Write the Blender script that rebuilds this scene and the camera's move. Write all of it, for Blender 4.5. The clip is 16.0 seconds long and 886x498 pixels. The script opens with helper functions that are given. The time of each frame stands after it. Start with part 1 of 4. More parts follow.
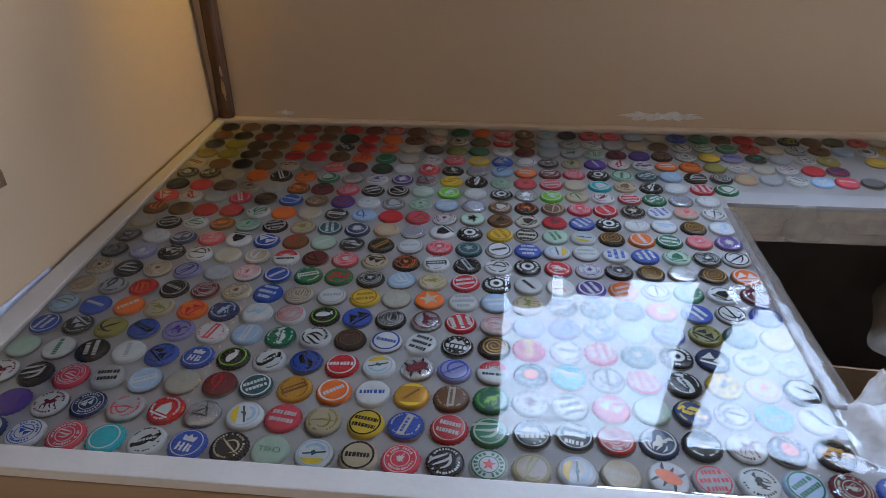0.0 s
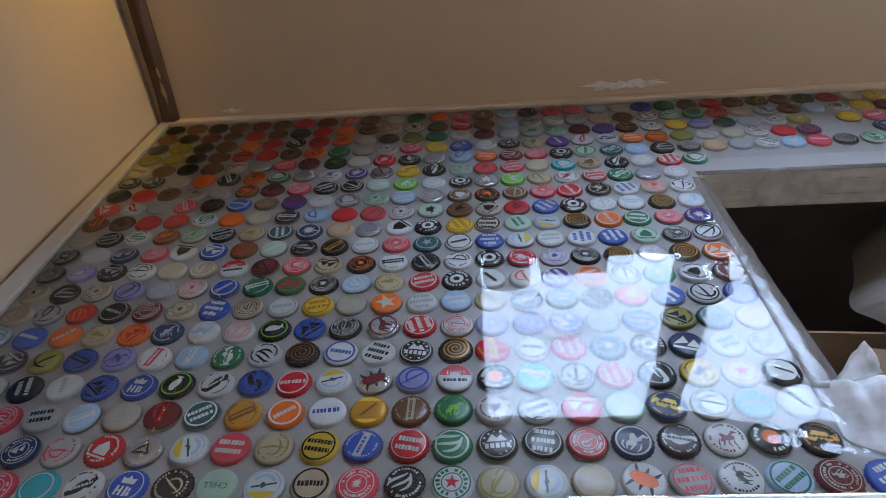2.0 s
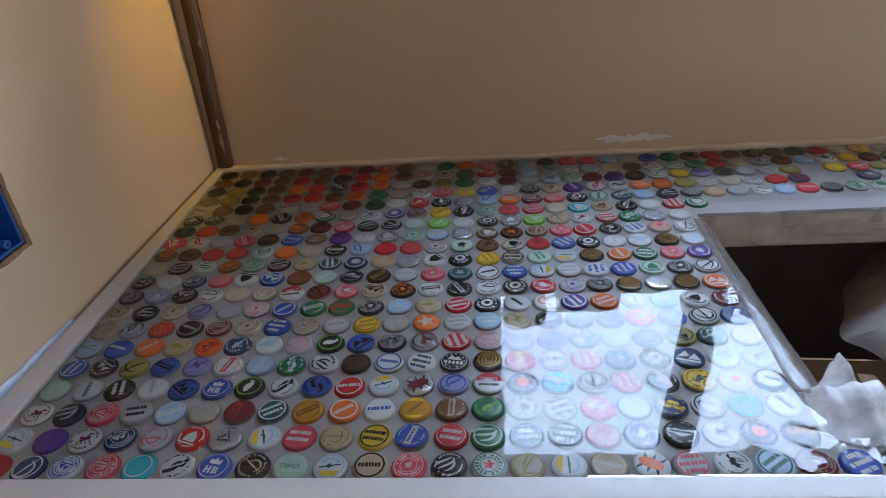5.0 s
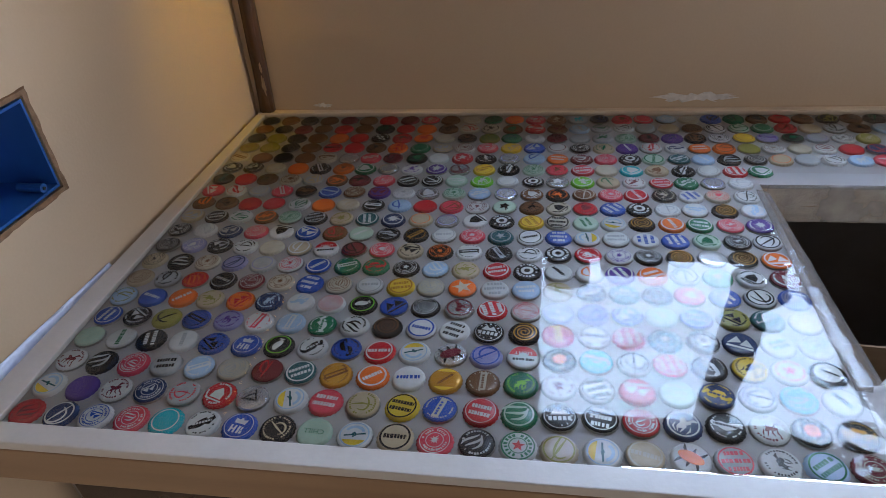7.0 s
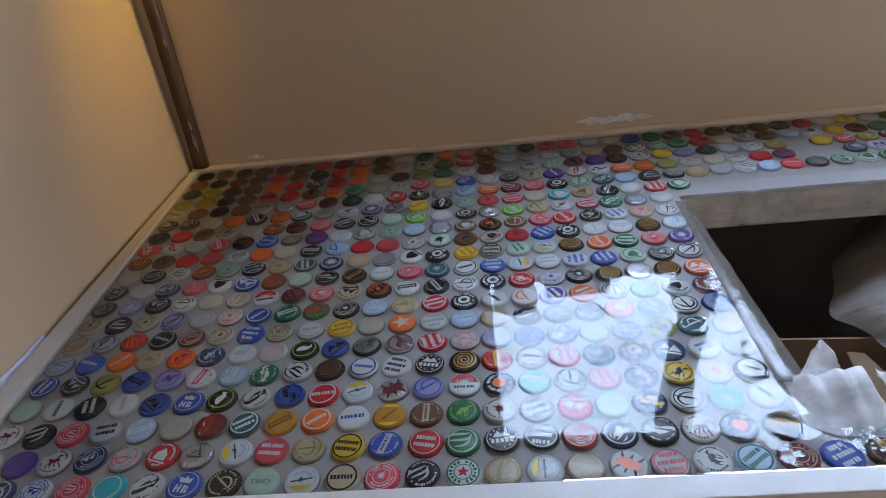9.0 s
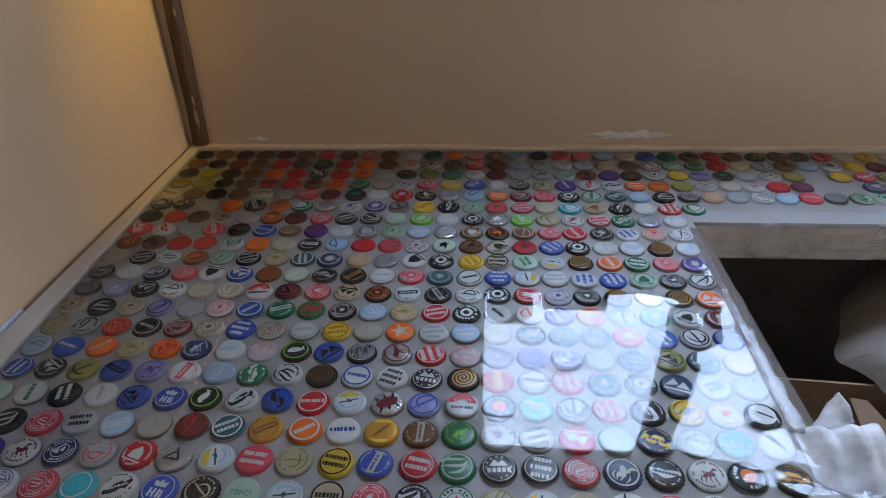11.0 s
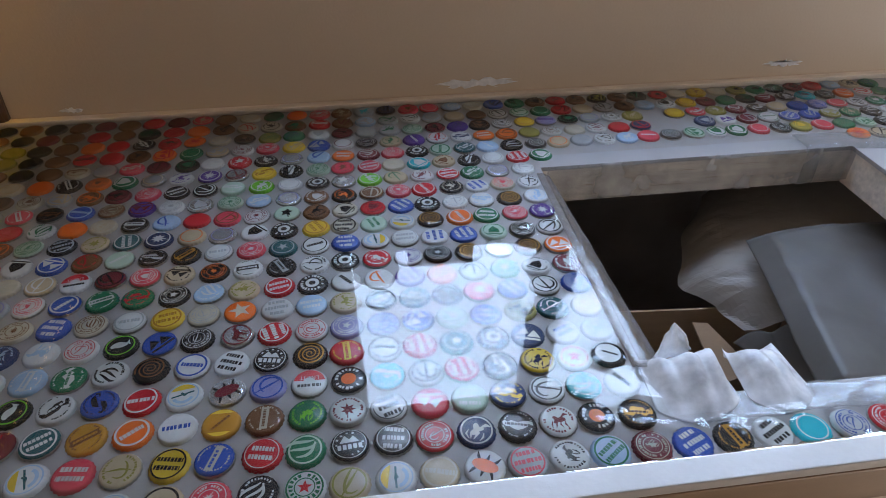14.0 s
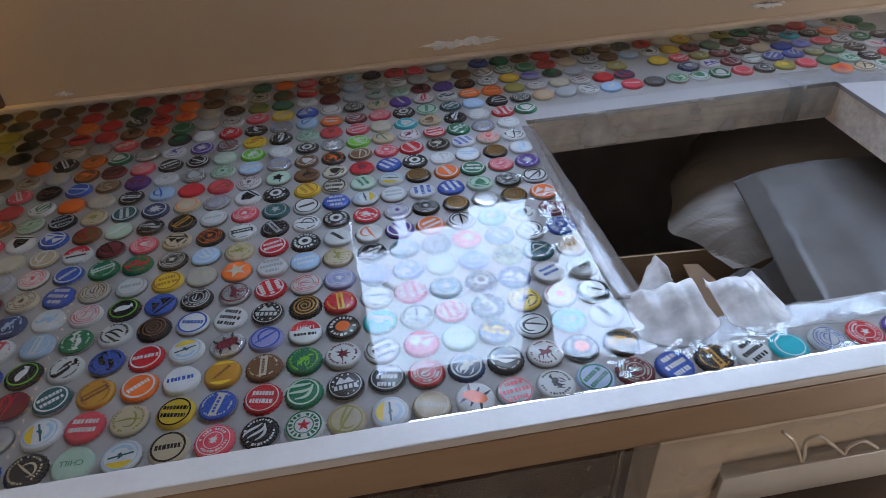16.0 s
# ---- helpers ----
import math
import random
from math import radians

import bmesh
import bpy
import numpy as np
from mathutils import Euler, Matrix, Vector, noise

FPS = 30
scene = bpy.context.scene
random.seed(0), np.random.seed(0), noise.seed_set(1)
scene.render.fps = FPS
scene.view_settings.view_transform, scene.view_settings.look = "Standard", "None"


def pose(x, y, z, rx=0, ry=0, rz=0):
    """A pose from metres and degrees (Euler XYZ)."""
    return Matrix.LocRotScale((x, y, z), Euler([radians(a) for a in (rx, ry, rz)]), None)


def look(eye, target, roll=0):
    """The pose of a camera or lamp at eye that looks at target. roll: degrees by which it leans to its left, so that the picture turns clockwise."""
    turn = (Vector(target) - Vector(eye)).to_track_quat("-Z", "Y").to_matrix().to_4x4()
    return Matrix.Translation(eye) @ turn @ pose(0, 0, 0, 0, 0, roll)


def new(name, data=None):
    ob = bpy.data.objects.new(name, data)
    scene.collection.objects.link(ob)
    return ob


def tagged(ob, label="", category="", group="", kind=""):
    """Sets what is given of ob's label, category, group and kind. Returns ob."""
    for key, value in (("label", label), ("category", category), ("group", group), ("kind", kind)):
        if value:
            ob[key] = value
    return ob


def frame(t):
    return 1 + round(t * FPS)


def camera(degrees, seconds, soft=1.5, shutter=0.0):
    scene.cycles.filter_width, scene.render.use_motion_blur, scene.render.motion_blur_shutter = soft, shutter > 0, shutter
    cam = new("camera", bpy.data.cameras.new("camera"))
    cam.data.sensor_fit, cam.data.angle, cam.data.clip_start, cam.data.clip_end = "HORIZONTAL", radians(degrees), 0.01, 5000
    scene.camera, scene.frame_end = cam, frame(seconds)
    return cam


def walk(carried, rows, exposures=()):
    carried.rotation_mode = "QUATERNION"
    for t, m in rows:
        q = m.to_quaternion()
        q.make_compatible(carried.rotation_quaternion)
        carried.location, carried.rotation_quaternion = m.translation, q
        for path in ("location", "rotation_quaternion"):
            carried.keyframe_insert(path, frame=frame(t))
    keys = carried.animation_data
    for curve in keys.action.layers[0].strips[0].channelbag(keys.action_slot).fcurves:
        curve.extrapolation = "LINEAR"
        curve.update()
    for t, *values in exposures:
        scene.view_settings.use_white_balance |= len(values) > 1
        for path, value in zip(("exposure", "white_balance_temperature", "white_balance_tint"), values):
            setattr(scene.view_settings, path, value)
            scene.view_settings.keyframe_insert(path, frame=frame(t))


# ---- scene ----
cam = camera(68.4, 16.0, soft=0.8)
EXPOSURE = 0.21
PATH = [
    (0, (0.489, -1.023, 0.418), (0.317, 0.644, -0.673), -0.8),
    (0.5, (0.487, -0.993, 0.406), (0.316, 0.66, -0.708), -0.9),
    (1, (0.478, -0.982, 0.409), (0.218, 0.631, -0.744), -1.6),
    (1.5, (0.492, -0.979, 0.409), (0.233, 0.631, -0.748), -3.0),
    (2, (0.52, -0.976, 0.408), (0.384, 0.658, -0.737), -4.9),
    (2.5, (0.532, -0.979, 0.419), (0.434, 0.675, -0.701), -5.2),
    (3, (0.56, -1.006, 0.434), (0.408, 0.654, -0.67), -7.6),
    (3.5, (0.535, -1.051, 0.436), (0.44, 0.667, -0.584), -7.7),
    (4, (0.548, -1.078, 0.442), (0.554, 0.692, -0.49), -8.8),
    (4.5, (0.528, -1.1, 0.452), (0.517, 0.699, -0.422), -7.1),
    (5, (0.501, -1.077, 0.445), (0.336, 0.641, -0.565), -4.7),
    (5.2, (0.501, -1.065, 0.439), (0.304, 0.637, -0.593), -4.6),
    (7.3, (0.504, -1.037, 0.444), (0.202, 0.572, -0.704), -4.6),
    (7.5, (0.505, -1.038, 0.444), (0.22, 0.574, -0.705), -5.0),
    (8, (0.516, -1.046, 0.453), (0.303, 0.592, -0.675), -6.9),
    (8.5, (0.525, -1.047, 0.451), (0.354, 0.628, -0.63), -7.3),
    (8.7, (0.535, -1.05, 0.45), (0.356, 0.636, -0.611), -7.9),
    (10.8, (0.508, -1.018, 0.444), (0.378, 0.67, -0.62), -1.7),
    (11, (0.511, -1.013, 0.449), (0.371, 0.661, -0.635), -1.8),
    (11.5, (0.514, -1.019, 0.446), (0.365, 0.661, -0.63), -2.7),
    (12, (0.515, -1.022, 0.449), (0.35, 0.654, -0.631), -3.2),
    (12.5, (0.513, -1.017, 0.443), (0.427, 0.633, -0.683), 1.1),
    (13, (0.542, -0.988, 0.456), (0.552, 0.662, -0.675), 1.5),
    (13.5, (0.558, -0.97, 0.443), (0.7, 0.684, -0.673), -1.0),
    (14, (0.553, -0.982, 0.432), (0.765, 0.607, -0.763), -0.1),
    (14.5, (0.558, -0.995, 0.43), (0.755, 0.553, -0.821), -0.8),
    (15, (0.559, -1.016, 0.428), (0.746, 0.529, -0.828), -2.2),
    (15.5, (0.56, -1.012, 0.429), (0.743, 0.532, -0.83), -2.8),
    (16, (0.569, -1.017, 0.42), (0.749, 0.535, -0.828), -4.0),
]
walk(cam, [(t, look(eye, target, roll)) for t, eye, target, roll in PATH], [(0, EXPOSURE), (16, EXPOSURE)])

# ---- sizes (metres; z = 0 is the resin surface of the counter, the floor lies 0.92 below) ----
FLOOR, CEIL = -0.92, 1.50
PITCH_X, PITCH_Y = 0.0340, 0.0344           # bottle caps lie on a square grid,
WIDE_X, WIDE_COLS = 0.0351, 13              # spaced wider towards the side wall
CAP_X, CAP_Y = 0.488, -0.033
DEPTH, EDGE = 0.7245, 0.0225                               # counter depth
HOLE = (0.785, 1.240, -0.640, -0.237)       # sink cut-out: x0, x1, y0, y1
BOARD_Z = -0.0050                           # painted top of the board under the resin
CAP_H = 0.0039
# the unseen right half of the window is widened to let in more light
WIN = (0.492, 2.30, 0.372, 1.115)           # window opening in the back wall: x0, x1, z0, z1
rng = random.Random(7)

# ---- light ----
world = bpy.data.worlds.new("sky")
scene.world = world
world.use_nodes = True
wn = world.node_tree.nodes
sky = wn.new("ShaderNodeTexSky")
sky.sky_type, sky.sun_disc = "NISHITA", False
sky.sun_elevation, sky.sun_rotation = radians(35), radians(160)
world.node_tree.links.new(sky.outputs[0], wn["Background"].inputs[0])
wn["Background"].inputs[1].default_value = 0.1

SKY_GLOW = 14.8
WARM_POWER = 4.0
ROOM_POWER = 12.5
FRONT_FILL_POWER = 0.25
LOW_FILL_POWER = 9.0


def lamp(name, kind, m, power, color, **kw):
    d = bpy.data.lights.new(name, kind)
    d.energy, d.color = power, color
    for k, v in kw.items():
        if k == "size":
            d.shape, d.size, d.size_y = "RECTANGLE", v[0], v[1]
    ob = new(name, d)
    ob.matrix_world = m
    return ob


# Unseen fills, added: one far along the counter, one low before the cabinet front
lamp("side_fill", "AREA", look((2.50, -0.54, 0.25), (0.0, -0.66, 0.18)), ROOM_POWER, (0.88, 0.91, 1.0), size=(0.8, 1.0))
lamp("low_fill", "AREA", look((2.1, -1.75, -0.70), (0.95, -0.72, -0.10)), LOW_FILL_POWER, (1.0, 0.92, 0.85), size=(0.8, 0.3))
# added fill behind the camera, brightening the front of the side wall
front_fill = lamp("front_wall_fill", "AREA", look((1.2, -1.9, 0.42), (0.0, -0.86, 0.14)), FRONT_FILL_POWER, (0.88, 0.91, 1.0), size=(0.5, 0.7))
front_fill.data.spread = radians(45)
# added spot without a fixture: amber glow on the side wall near the corner
warm = lamp("warm_fill", "SPOT", look((0.26, -0.045, 0.55), (0.0, -0.08, 0.24)), WARM_POWER, (1.0, 0.58, 0.0))
warm.data.spot_size, warm.data.spot_blend, warm.data.shadow_soft_size = radians(56), 1.0, 0.02


# ---- materials ----
def mat(name, col, rough=0.6, metal=0.0, vary=0.15, scale=12.0, fine=0.0, fine_scale=180.0, coat=0.0, spec=0.5, stretch=(1, 1, 1), col2=None, bump=0.0, random_tint=0.0):
    """A surface with two scales of variation: broad patches and fine grain, and a fine relief."""
    m = bpy.data.materials.new(name)
    m.use_nodes = True
    nt = m.node_tree
    N, Lk = nt.nodes, nt.links
    b = N["Principled BSDF"]
    b.inputs["Roughness"].default_value = rough
    b.inputs["Metallic"].default_value = metal
    b.inputs["Coat Weight"].default_value = coat
    b.inputs["Specular IOR Level"].default_value = spec
    co = N.new("ShaderNodeTexCoord")
    mp = N.new("ShaderNodeMapping")
    mp.inputs["Scale"].default_value = stretch
    Lk.new(co.outputs["Object"], mp.inputs[0])
    n1, n2 = N.new("ShaderNodeTexNoise"), N.new("ShaderNodeTexNoise")
    n1.inputs["Scale"].default_value, n1.inputs["Detail"].default_value = scale, 5
    n2.inputs["Scale"].default_value, n2.inputs["Detail"].default_value = fine_scale, 3
    Lk.new(mp.outputs[0], n1.inputs[0]), Lk.new(mp.outputs[0], n2.inputs[0])
    mix = N.new("ShaderNodeMix")
    mix.data_type = "RGBA"
    c2 = col2 or tuple(c * (1 - vary) for c in col)
    mix.inputs[6].default_value, mix.inputs[7].default_value = (*c2, 1), (*col, 1)
    ramp = N.new("ShaderNodeMapRange")
    ramp.inputs[1].default_value, ramp.inputs[2].default_value = 0.32, 0.68
    Lk.new(n1.outputs[0], ramp.inputs[0]), Lk.new(ramp.outputs[0], mix.inputs[0])
    hsv = N.new("ShaderNodeHueSaturation")
    Lk.new(mix.outputs[2], hsv.inputs["Color"])
    val = N.new("ShaderNodeMapRange")
    val.inputs[3].default_value, val.inputs[4].default_value = 1 - fine, 1 + fine
    Lk.new(n2.outputs[0], val.inputs[0])
    out = val.outputs[0]
    if random_tint:
        oi, mr, mul = N.new("ShaderNodeObjectInfo"), N.new("ShaderNodeMapRange"), N.new("ShaderNodeMath")
        mr.inputs[3].default_value, mr.inputs[4].default_value = 1 - random_tint, 1 + random_tint
        mul.operation = "MULTIPLY"
        Lk.new(oi.outputs["Random"], mr.inputs[0]), Lk.new(mr.outputs[0], mul.inputs[0]), Lk.new(out, mul.inputs[1])
        out = mul.outputs[0]
    Lk.new(out, hsv.inputs["Value"])
    Lk.new(hsv.outputs[0], b.inputs["Base Color"])
    if bump:
        bp = N.new("ShaderNodeBump")
        bp.inputs["Strength"].default_value, bp.inputs["Distance"].default_value = bump, 0.002
        Lk.new(n2.outputs[0], bp.inputs["Height"]), Lk.new(bp.outputs[0], b.inputs["Normal"])
    return m


def clear_film(name, tint, milk, rough, milk_scale=14.0, bump=0.3, bump_scale=60.0, gloss=0.12, white=(0.78, 0.77, 0.75)):
    """Thin clear or milky sheet: see-through, glossier at a slant."""
    m = bpy.data.materials.new(name)
    m.use_nodes = True
    N, Lk = m.node_tree.nodes, m.node_tree.links
    N.remove(N["Principled BSDF"])
    tr, df, tl, gl, fr = (N.new("ShaderNode" + k) for k in ("BsdfTransparent", "BsdfDiffuse", "BsdfTranslucent", "BsdfGlossy", "LayerWeight"))
    tr.inputs[0].default_value = (*tint, 1)
    df.inputs[0].default_value = tl.inputs[0].default_value = (*white, 1)
    gl.inputs["Roughness"].default_value = rough
    fr.inputs["Blend"].default_value = gloss
    co, n, mr, bn, bp = (N.new("ShaderNode" + k) for k in ("TexCoord", "TexNoise", "MapRange", "TexNoise", "Bump"))
    n.inputs["Scale"].default_value, n.inputs["Detail"].default_value = milk_scale, 6
    bn.inputs["Scale"].default_value, bn.inputs["Detail"].default_value = bump_scale, 4
    Lk.new(co.outputs["Object"], n.inputs[0]), Lk.new(co.outputs["Object"], bn.inputs[0])
    mr.inputs[1].default_value, mr.inputs[2].default_value = 0.3, 0.7
    mr.inputs[3].default_value, mr.inputs[4].default_value = milk[0], milk[1]
    Lk.new(n.outputs[0], mr.inputs[0])
    bp.inputs["Strength"].default_value, bp.inputs["Distance"].default_value = bump, 0.004
    Lk.new(bn.outputs[0], bp.inputs["Height"])
    for k in (gl, fr, df):
        Lk.new(bp.outputs[0], k.inputs["Normal"])
    m0, m1, m2 = (N.new("ShaderNodeMixShader") for _ in range(3))
    m0.inputs[0].default_value = 0.45
    Lk.new(df.outputs[0], m0.inputs[1]), Lk.new(tl.outputs[0], m0.inputs[2])
    Lk.new(mr.outputs[0], m1.inputs[0]), Lk.new(tr.outputs[0], m1.inputs[1]), Lk.new(m0.outputs[0], m1.inputs[2])
    Lk.new(fr.outputs["Facing"], m2.inputs[0]), Lk.new(m1.outputs[0], m2.inputs[1]), Lk.new(gl.outputs[0], m2.inputs[2])
    Lk.new(m2.outputs[0], N["Material Output"].inputs[0])
    return m


def resin_material():
    """Clear cured resin: glossy by Fresnel over what lies below, level in the field and wavy beside the cut-out."""
    m = bpy.data.materials.new("clear_resin")
    m.use_nodes = True
    N, Lk = m.node_tree.nodes, m.node_tree.links
    N.remove(N["Principled BSDF"])
    tr, gl, fr, mx = (N.new("ShaderNode" + k) for k in ("BsdfTransparent", "BsdfGlossy", "Fresnel", "MixShader"))
    tr.inputs[0].default_value = (0.97, 0.965, 0.95, 1)
    gl.inputs["Roughness"].default_value = 0.004
    fr.inputs[0].default_value = 1.52
    co, sp = N.new("ShaderNodeTexCoord"), N.new("ShaderNodeSeparateXYZ")
    Lk.new(co.outputs["Object"], sp.inputs[0])
    edge = N.new("ShaderNodeMapRange")
    edge.interpolation_type = "SMOOTHSTEP"
    edge.inputs[1].default_value, edge.inputs[2].default_value = 0.69, 0.82
    edge.inputs[3].default_value, edge.inputs[4].default_value = 0.02, 1.0
    Lk.new(sp.outputs[0], edge.inputs[0])
    n1, n2 = N.new("ShaderNodeTexNoise"), N.new("ShaderNodeTexNoise")
    n1.inputs["Scale"].default_value, n1.inputs["Detail"].default_value = 17, 0.8
    n2.inputs["Scale"].default_value, n2.inputs["Detail"].default_value = 70, 1
    Lk.new(co.outputs["Object"], n1.inputs[0]), Lk.new(co.outputs["Object"], n2.inputs[0])
    ad = N.new("ShaderNodeMath")
    ad.operation = "MULTIPLY_ADD"
    ad.inputs[1].default_value = 0.10
    Lk.new(n2.outputs[0], ad.inputs[0]), Lk.new(n1.outputs[0], ad.inputs[2])
    mid = N.new("ShaderNodeMath")           # swings about the level, so that the pour stays flat on the whole
    mid.operation = "SUBTRACT"
    mid.inputs[1].default_value = 0.55
    Lk.new(ad.outputs[0], mid.inputs[0])
    hm = N.new("ShaderNodeMath")
    hm.operation = "MULTIPLY"
    Lk.new(mid.outputs[0], hm.inputs[0]), Lk.new(edge.outputs[0], hm.inputs[1])
    bp = N.new("ShaderNodeBump")
    wave = N.new("ShaderNodeMath")
    wave.operation = "MULTIPLY"
    wave.inputs[1].default_value = 0.0100
    Lk.new(hm.outputs[0], wave.inputs[0])
    reflection_tilt = N.new("ShaderNodeMath")          # added shading tilt that shifts the window's reflection; the sheet itself is level
    reflection_tilt.operation = "MULTIPLY_ADD"
    reflection_tilt.inputs[1].default_value = 0.056
    Lk.new(sp.outputs[1], reflection_tilt.inputs[0]), Lk.new(wave.outputs[0], reflection_tilt.inputs[2])
    bp.inputs["Strength"].default_value, bp.inputs["Distance"].default_value = 1.0, 1.0
    Lk.new(reflection_tilt.outputs[0], bp.inputs["Height"])
    Lk.new(bp.outputs[0], gl.inputs["Normal"]), Lk.new(bp.outputs[0], fr.inputs["Normal"])
    Lk.new(fr.outputs[0], mx.inputs[0]), Lk.new(tr.outputs[0], mx.inputs[1]), Lk.new(gl.outputs[0], mx.inputs[2])
    Lk.new(mx.outputs[0], N["Material Output"].inputs[0])
    return m


def glow(name, col, strength, col2=None, scale=0.5):
    m = bpy.data.materials.new(name)
    m.use_nodes = True
    N, Lk = m.node_tree.nodes, m.node_tree.links
    b = N["Principled BSDF"]
    b.inputs["Base Color"].default_value = (*col, 1)
    b.inputs["Emission Strength"].default_value = strength
    n, mx, co = N.new("ShaderNodeTexNoise"), N.new("ShaderNodeMix"), N.new("ShaderNodeTexCoord")
    mx.data_type = "RGBA"
    n.inputs["Scale"].default_value = scale
    mx.inputs[6].default_value, mx.inputs[7].default_value = (*col, 1), (*(col2 or col), 1)
    Lk.new(co.outputs["Object"], n.inputs[0]), Lk.new(n.outputs[0], mx.inputs[0]), Lk.new(mx.outputs[2], b.inputs["Emission Color"])
    return m


PAINT = dict(
    w=(0.56, 0.57, 0.56), W=(0.48, 0.44, 0.35), k=(0.022, 0.022, 0.024), n=(0.03, 0.05, 0.12), b=(0.035, 0.09, 0.36), u=(0.34, 0.47, 0.62),
    p=(0.10, 0.05, 0.26), i=(0.26, 0.26, 0.46), r=(0.50, 0.025, 0.035), c=(0.62, 0.07, 0.10), m=(0.16, 0.025, 0.035), o=(0.72, 0.16, 0.03),
    y=(0.66, 0.46, 0.05), g=(0.02, 0.15, 0.075), G=(0.16, 0.50, 0.04), e=(0.40, 0.52, 0.42), t=(0.02, 0.40, 0.46), d=(0.025, 0.10, 0.11),
    a=(0.46, 0.38, 0.26), A=(0.56, 0.29, 0.05), B=(0.16, 0.075, 0.035), v=(0.26, 0.24, 0.06), x=(0.36, 0.38, 0.39), s=(0.62, 0.62, 0.63))
CAPM = {k: mat("cap_paint_" + k if k.islower() else "cap_paint_light_" + k.lower(), c, rough=0.24, metal=0.75 if k in "s" else (0.35 if k in "A" else 0.0), vary=0.14, scale=90, fine=0.08, fine_scale=500, random_tint=0.10) for k, c in PAINT.items()}
M_tin = mat("tin_rim", (0.30, 0.285, 0.26), rough=0.30, metal=0.8, vary=0.3, scale=120)
M_wall = mat("wall_paint", (0.57, 0.43, 0.295), rough=0.55, vary=0.06, scale=2.2, fine=0.03, fine_scale=240, bump=0.12)
# Dark brown for the unseen closing walls, chosen to cut bounced light
M_far = mat("bounce_cutting_brown", (0.26, 0.19, 0.14), rough=0.6, vary=0.2, scale=3, stretch=(1, 1, 0.2), bump=0.1)
# Unseen ceiling, toned down so that less light bounces onto the walls
M_ceil = mat("ceiling_paint", (0.42, 0.37, 0.32), rough=0.8, vary=0.05, bump=0.1)
M_floor = mat("floor_boards", (0.24, 0.15, 0.09), rough=0.45, vary=0.4, scale=6, stretch=(1, 8, 1), fine=0.1)
M_post = mat("stained_corner_wood", (0.11, 0.052, 0.026), rough=0.4, vary=0.6, scale=14, stretch=(1.5, 1.5, 0.5), fine=0.2, fine_scale=160, bump=0.3)
M_bare = mat("bare_wood_chip", (0.48, 0.32, 0.2), rough=0.6, vary=0.4, scale=60)
M_trim = mat("white_trim_paint", (0.54, 0.51, 0.48), rough=0.38, vary=0.10, scale=14, fine=0.04, bump=0.1)
M_backtrim = mat("pale_wood_trim", (0.78, 0.64, 0.50), rough=0.5, vary=0.25, scale=9, stretch=(1, 8, 8), fine=0.08, bump=0.15)
M_board = mat("painted_board", (0.34, 0.325, 0.32), rough=0.5, vary=0.08, scale=10, fine=0.03)
M_ply = mat("sawn_pine", (0.86, 0.77, 0.67), rough=0.6, vary=0.3, scale=7, stretch=(1.2, 14, 14), fine=0.10, fine_scale=90, bump=0.25)
M_fascia = mat("tan_fascia", (0.31, 0.20, 0.12), rough=0.45, vary=0.14, scale=6, stretch=(1, 10, 10), fine=0.05, bump=0.1)
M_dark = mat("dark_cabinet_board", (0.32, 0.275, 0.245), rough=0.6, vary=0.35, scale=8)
M_cab = mat("cabinet_wood", (0.74, 0.62, 0.49), rough=0.5, vary=0.25, scale=5, stretch=(1, 6, 6), fine=0.08)
M_card = mat("corrugated_cardboard", (0.34, 0.22, 0.13), rough=0.75, vary=0.15, scale=10, fine=0.08, stretch=(1, 1, 6))
M_bluebox = mat("blue_box_plastic", (0.02, 0.10, 0.36), rough=0.35, vary=0.15, scale=30)
M_drywall = mat("torn_drywall", (0.27, 0.16, 0.09), rough=0.85, vary=0.45, scale=60, fine=0.2, bump=0.6)
M_scrape = mat("bare_plaster", (0.82, 0.78, 0.74), rough=0.8, vary=0.25, scale=70, fine=0.15, bump=0.3)
M_blue_tape = mat("blue_painters_tape", (0.02, 0.09, 0.50), rough=0.55, vary=0.2, scale=40, fine=0.1, fine_scale=400, bump=0.3)
M_cable = mat("yellow_cable_sheath", (0.60, 0.40, 0.09), rough=0.4, vary=0.12)
M_strip = mat("copper_strip", (0.55, 0.36, 0.10), rough=0.35, metal=0.7, vary=0.3, scale=80)
# For solid discs: the dark inside a hole put into their colour
M_hole = mat("hole_shade", (0.02, 0.018, 0.012), rough=0.7)
M_led = glow("warm_diode", (1.0, 0.62, 0.18), 3.0)
M_resin = resin_material()
M_flap = clear_film("stiff_clear_film", (0.84, 0.83, 0.82), (0.03, 0.26), 0.22, 110, 0.25, 70, gloss=0.05, white=(0.55, 0.52, 0.50))
M_railfilm = clear_film("clouded_film", (0.985, 0.985, 0.98), (0.0, 0.45), 0.2, 16, 0.3, 40, gloss=0.05, white=(0.88, 0.87, 0.86))
M_film = clear_film("clear_plastic_film", (0.90, 0.91, 0.92), (0.0, 0.16), 0.16, 60, 0.5, 50, gloss=0.035)
M_bag = clear_film("frosted_bag_film", (0.72, 0.69, 0.66), (0.80, 0.97), 0.45, 9, 0.35, 24, gloss=0.04, white=(0.42, 0.37, 0.32))
M_whitebag = clear_film("white_bag_film", (0.96, 0.96, 0.96), (0.30, 0.80), 0.25, 30, 0.3, 60, gloss=0.05, white=(0.95, 0.95, 0.95))
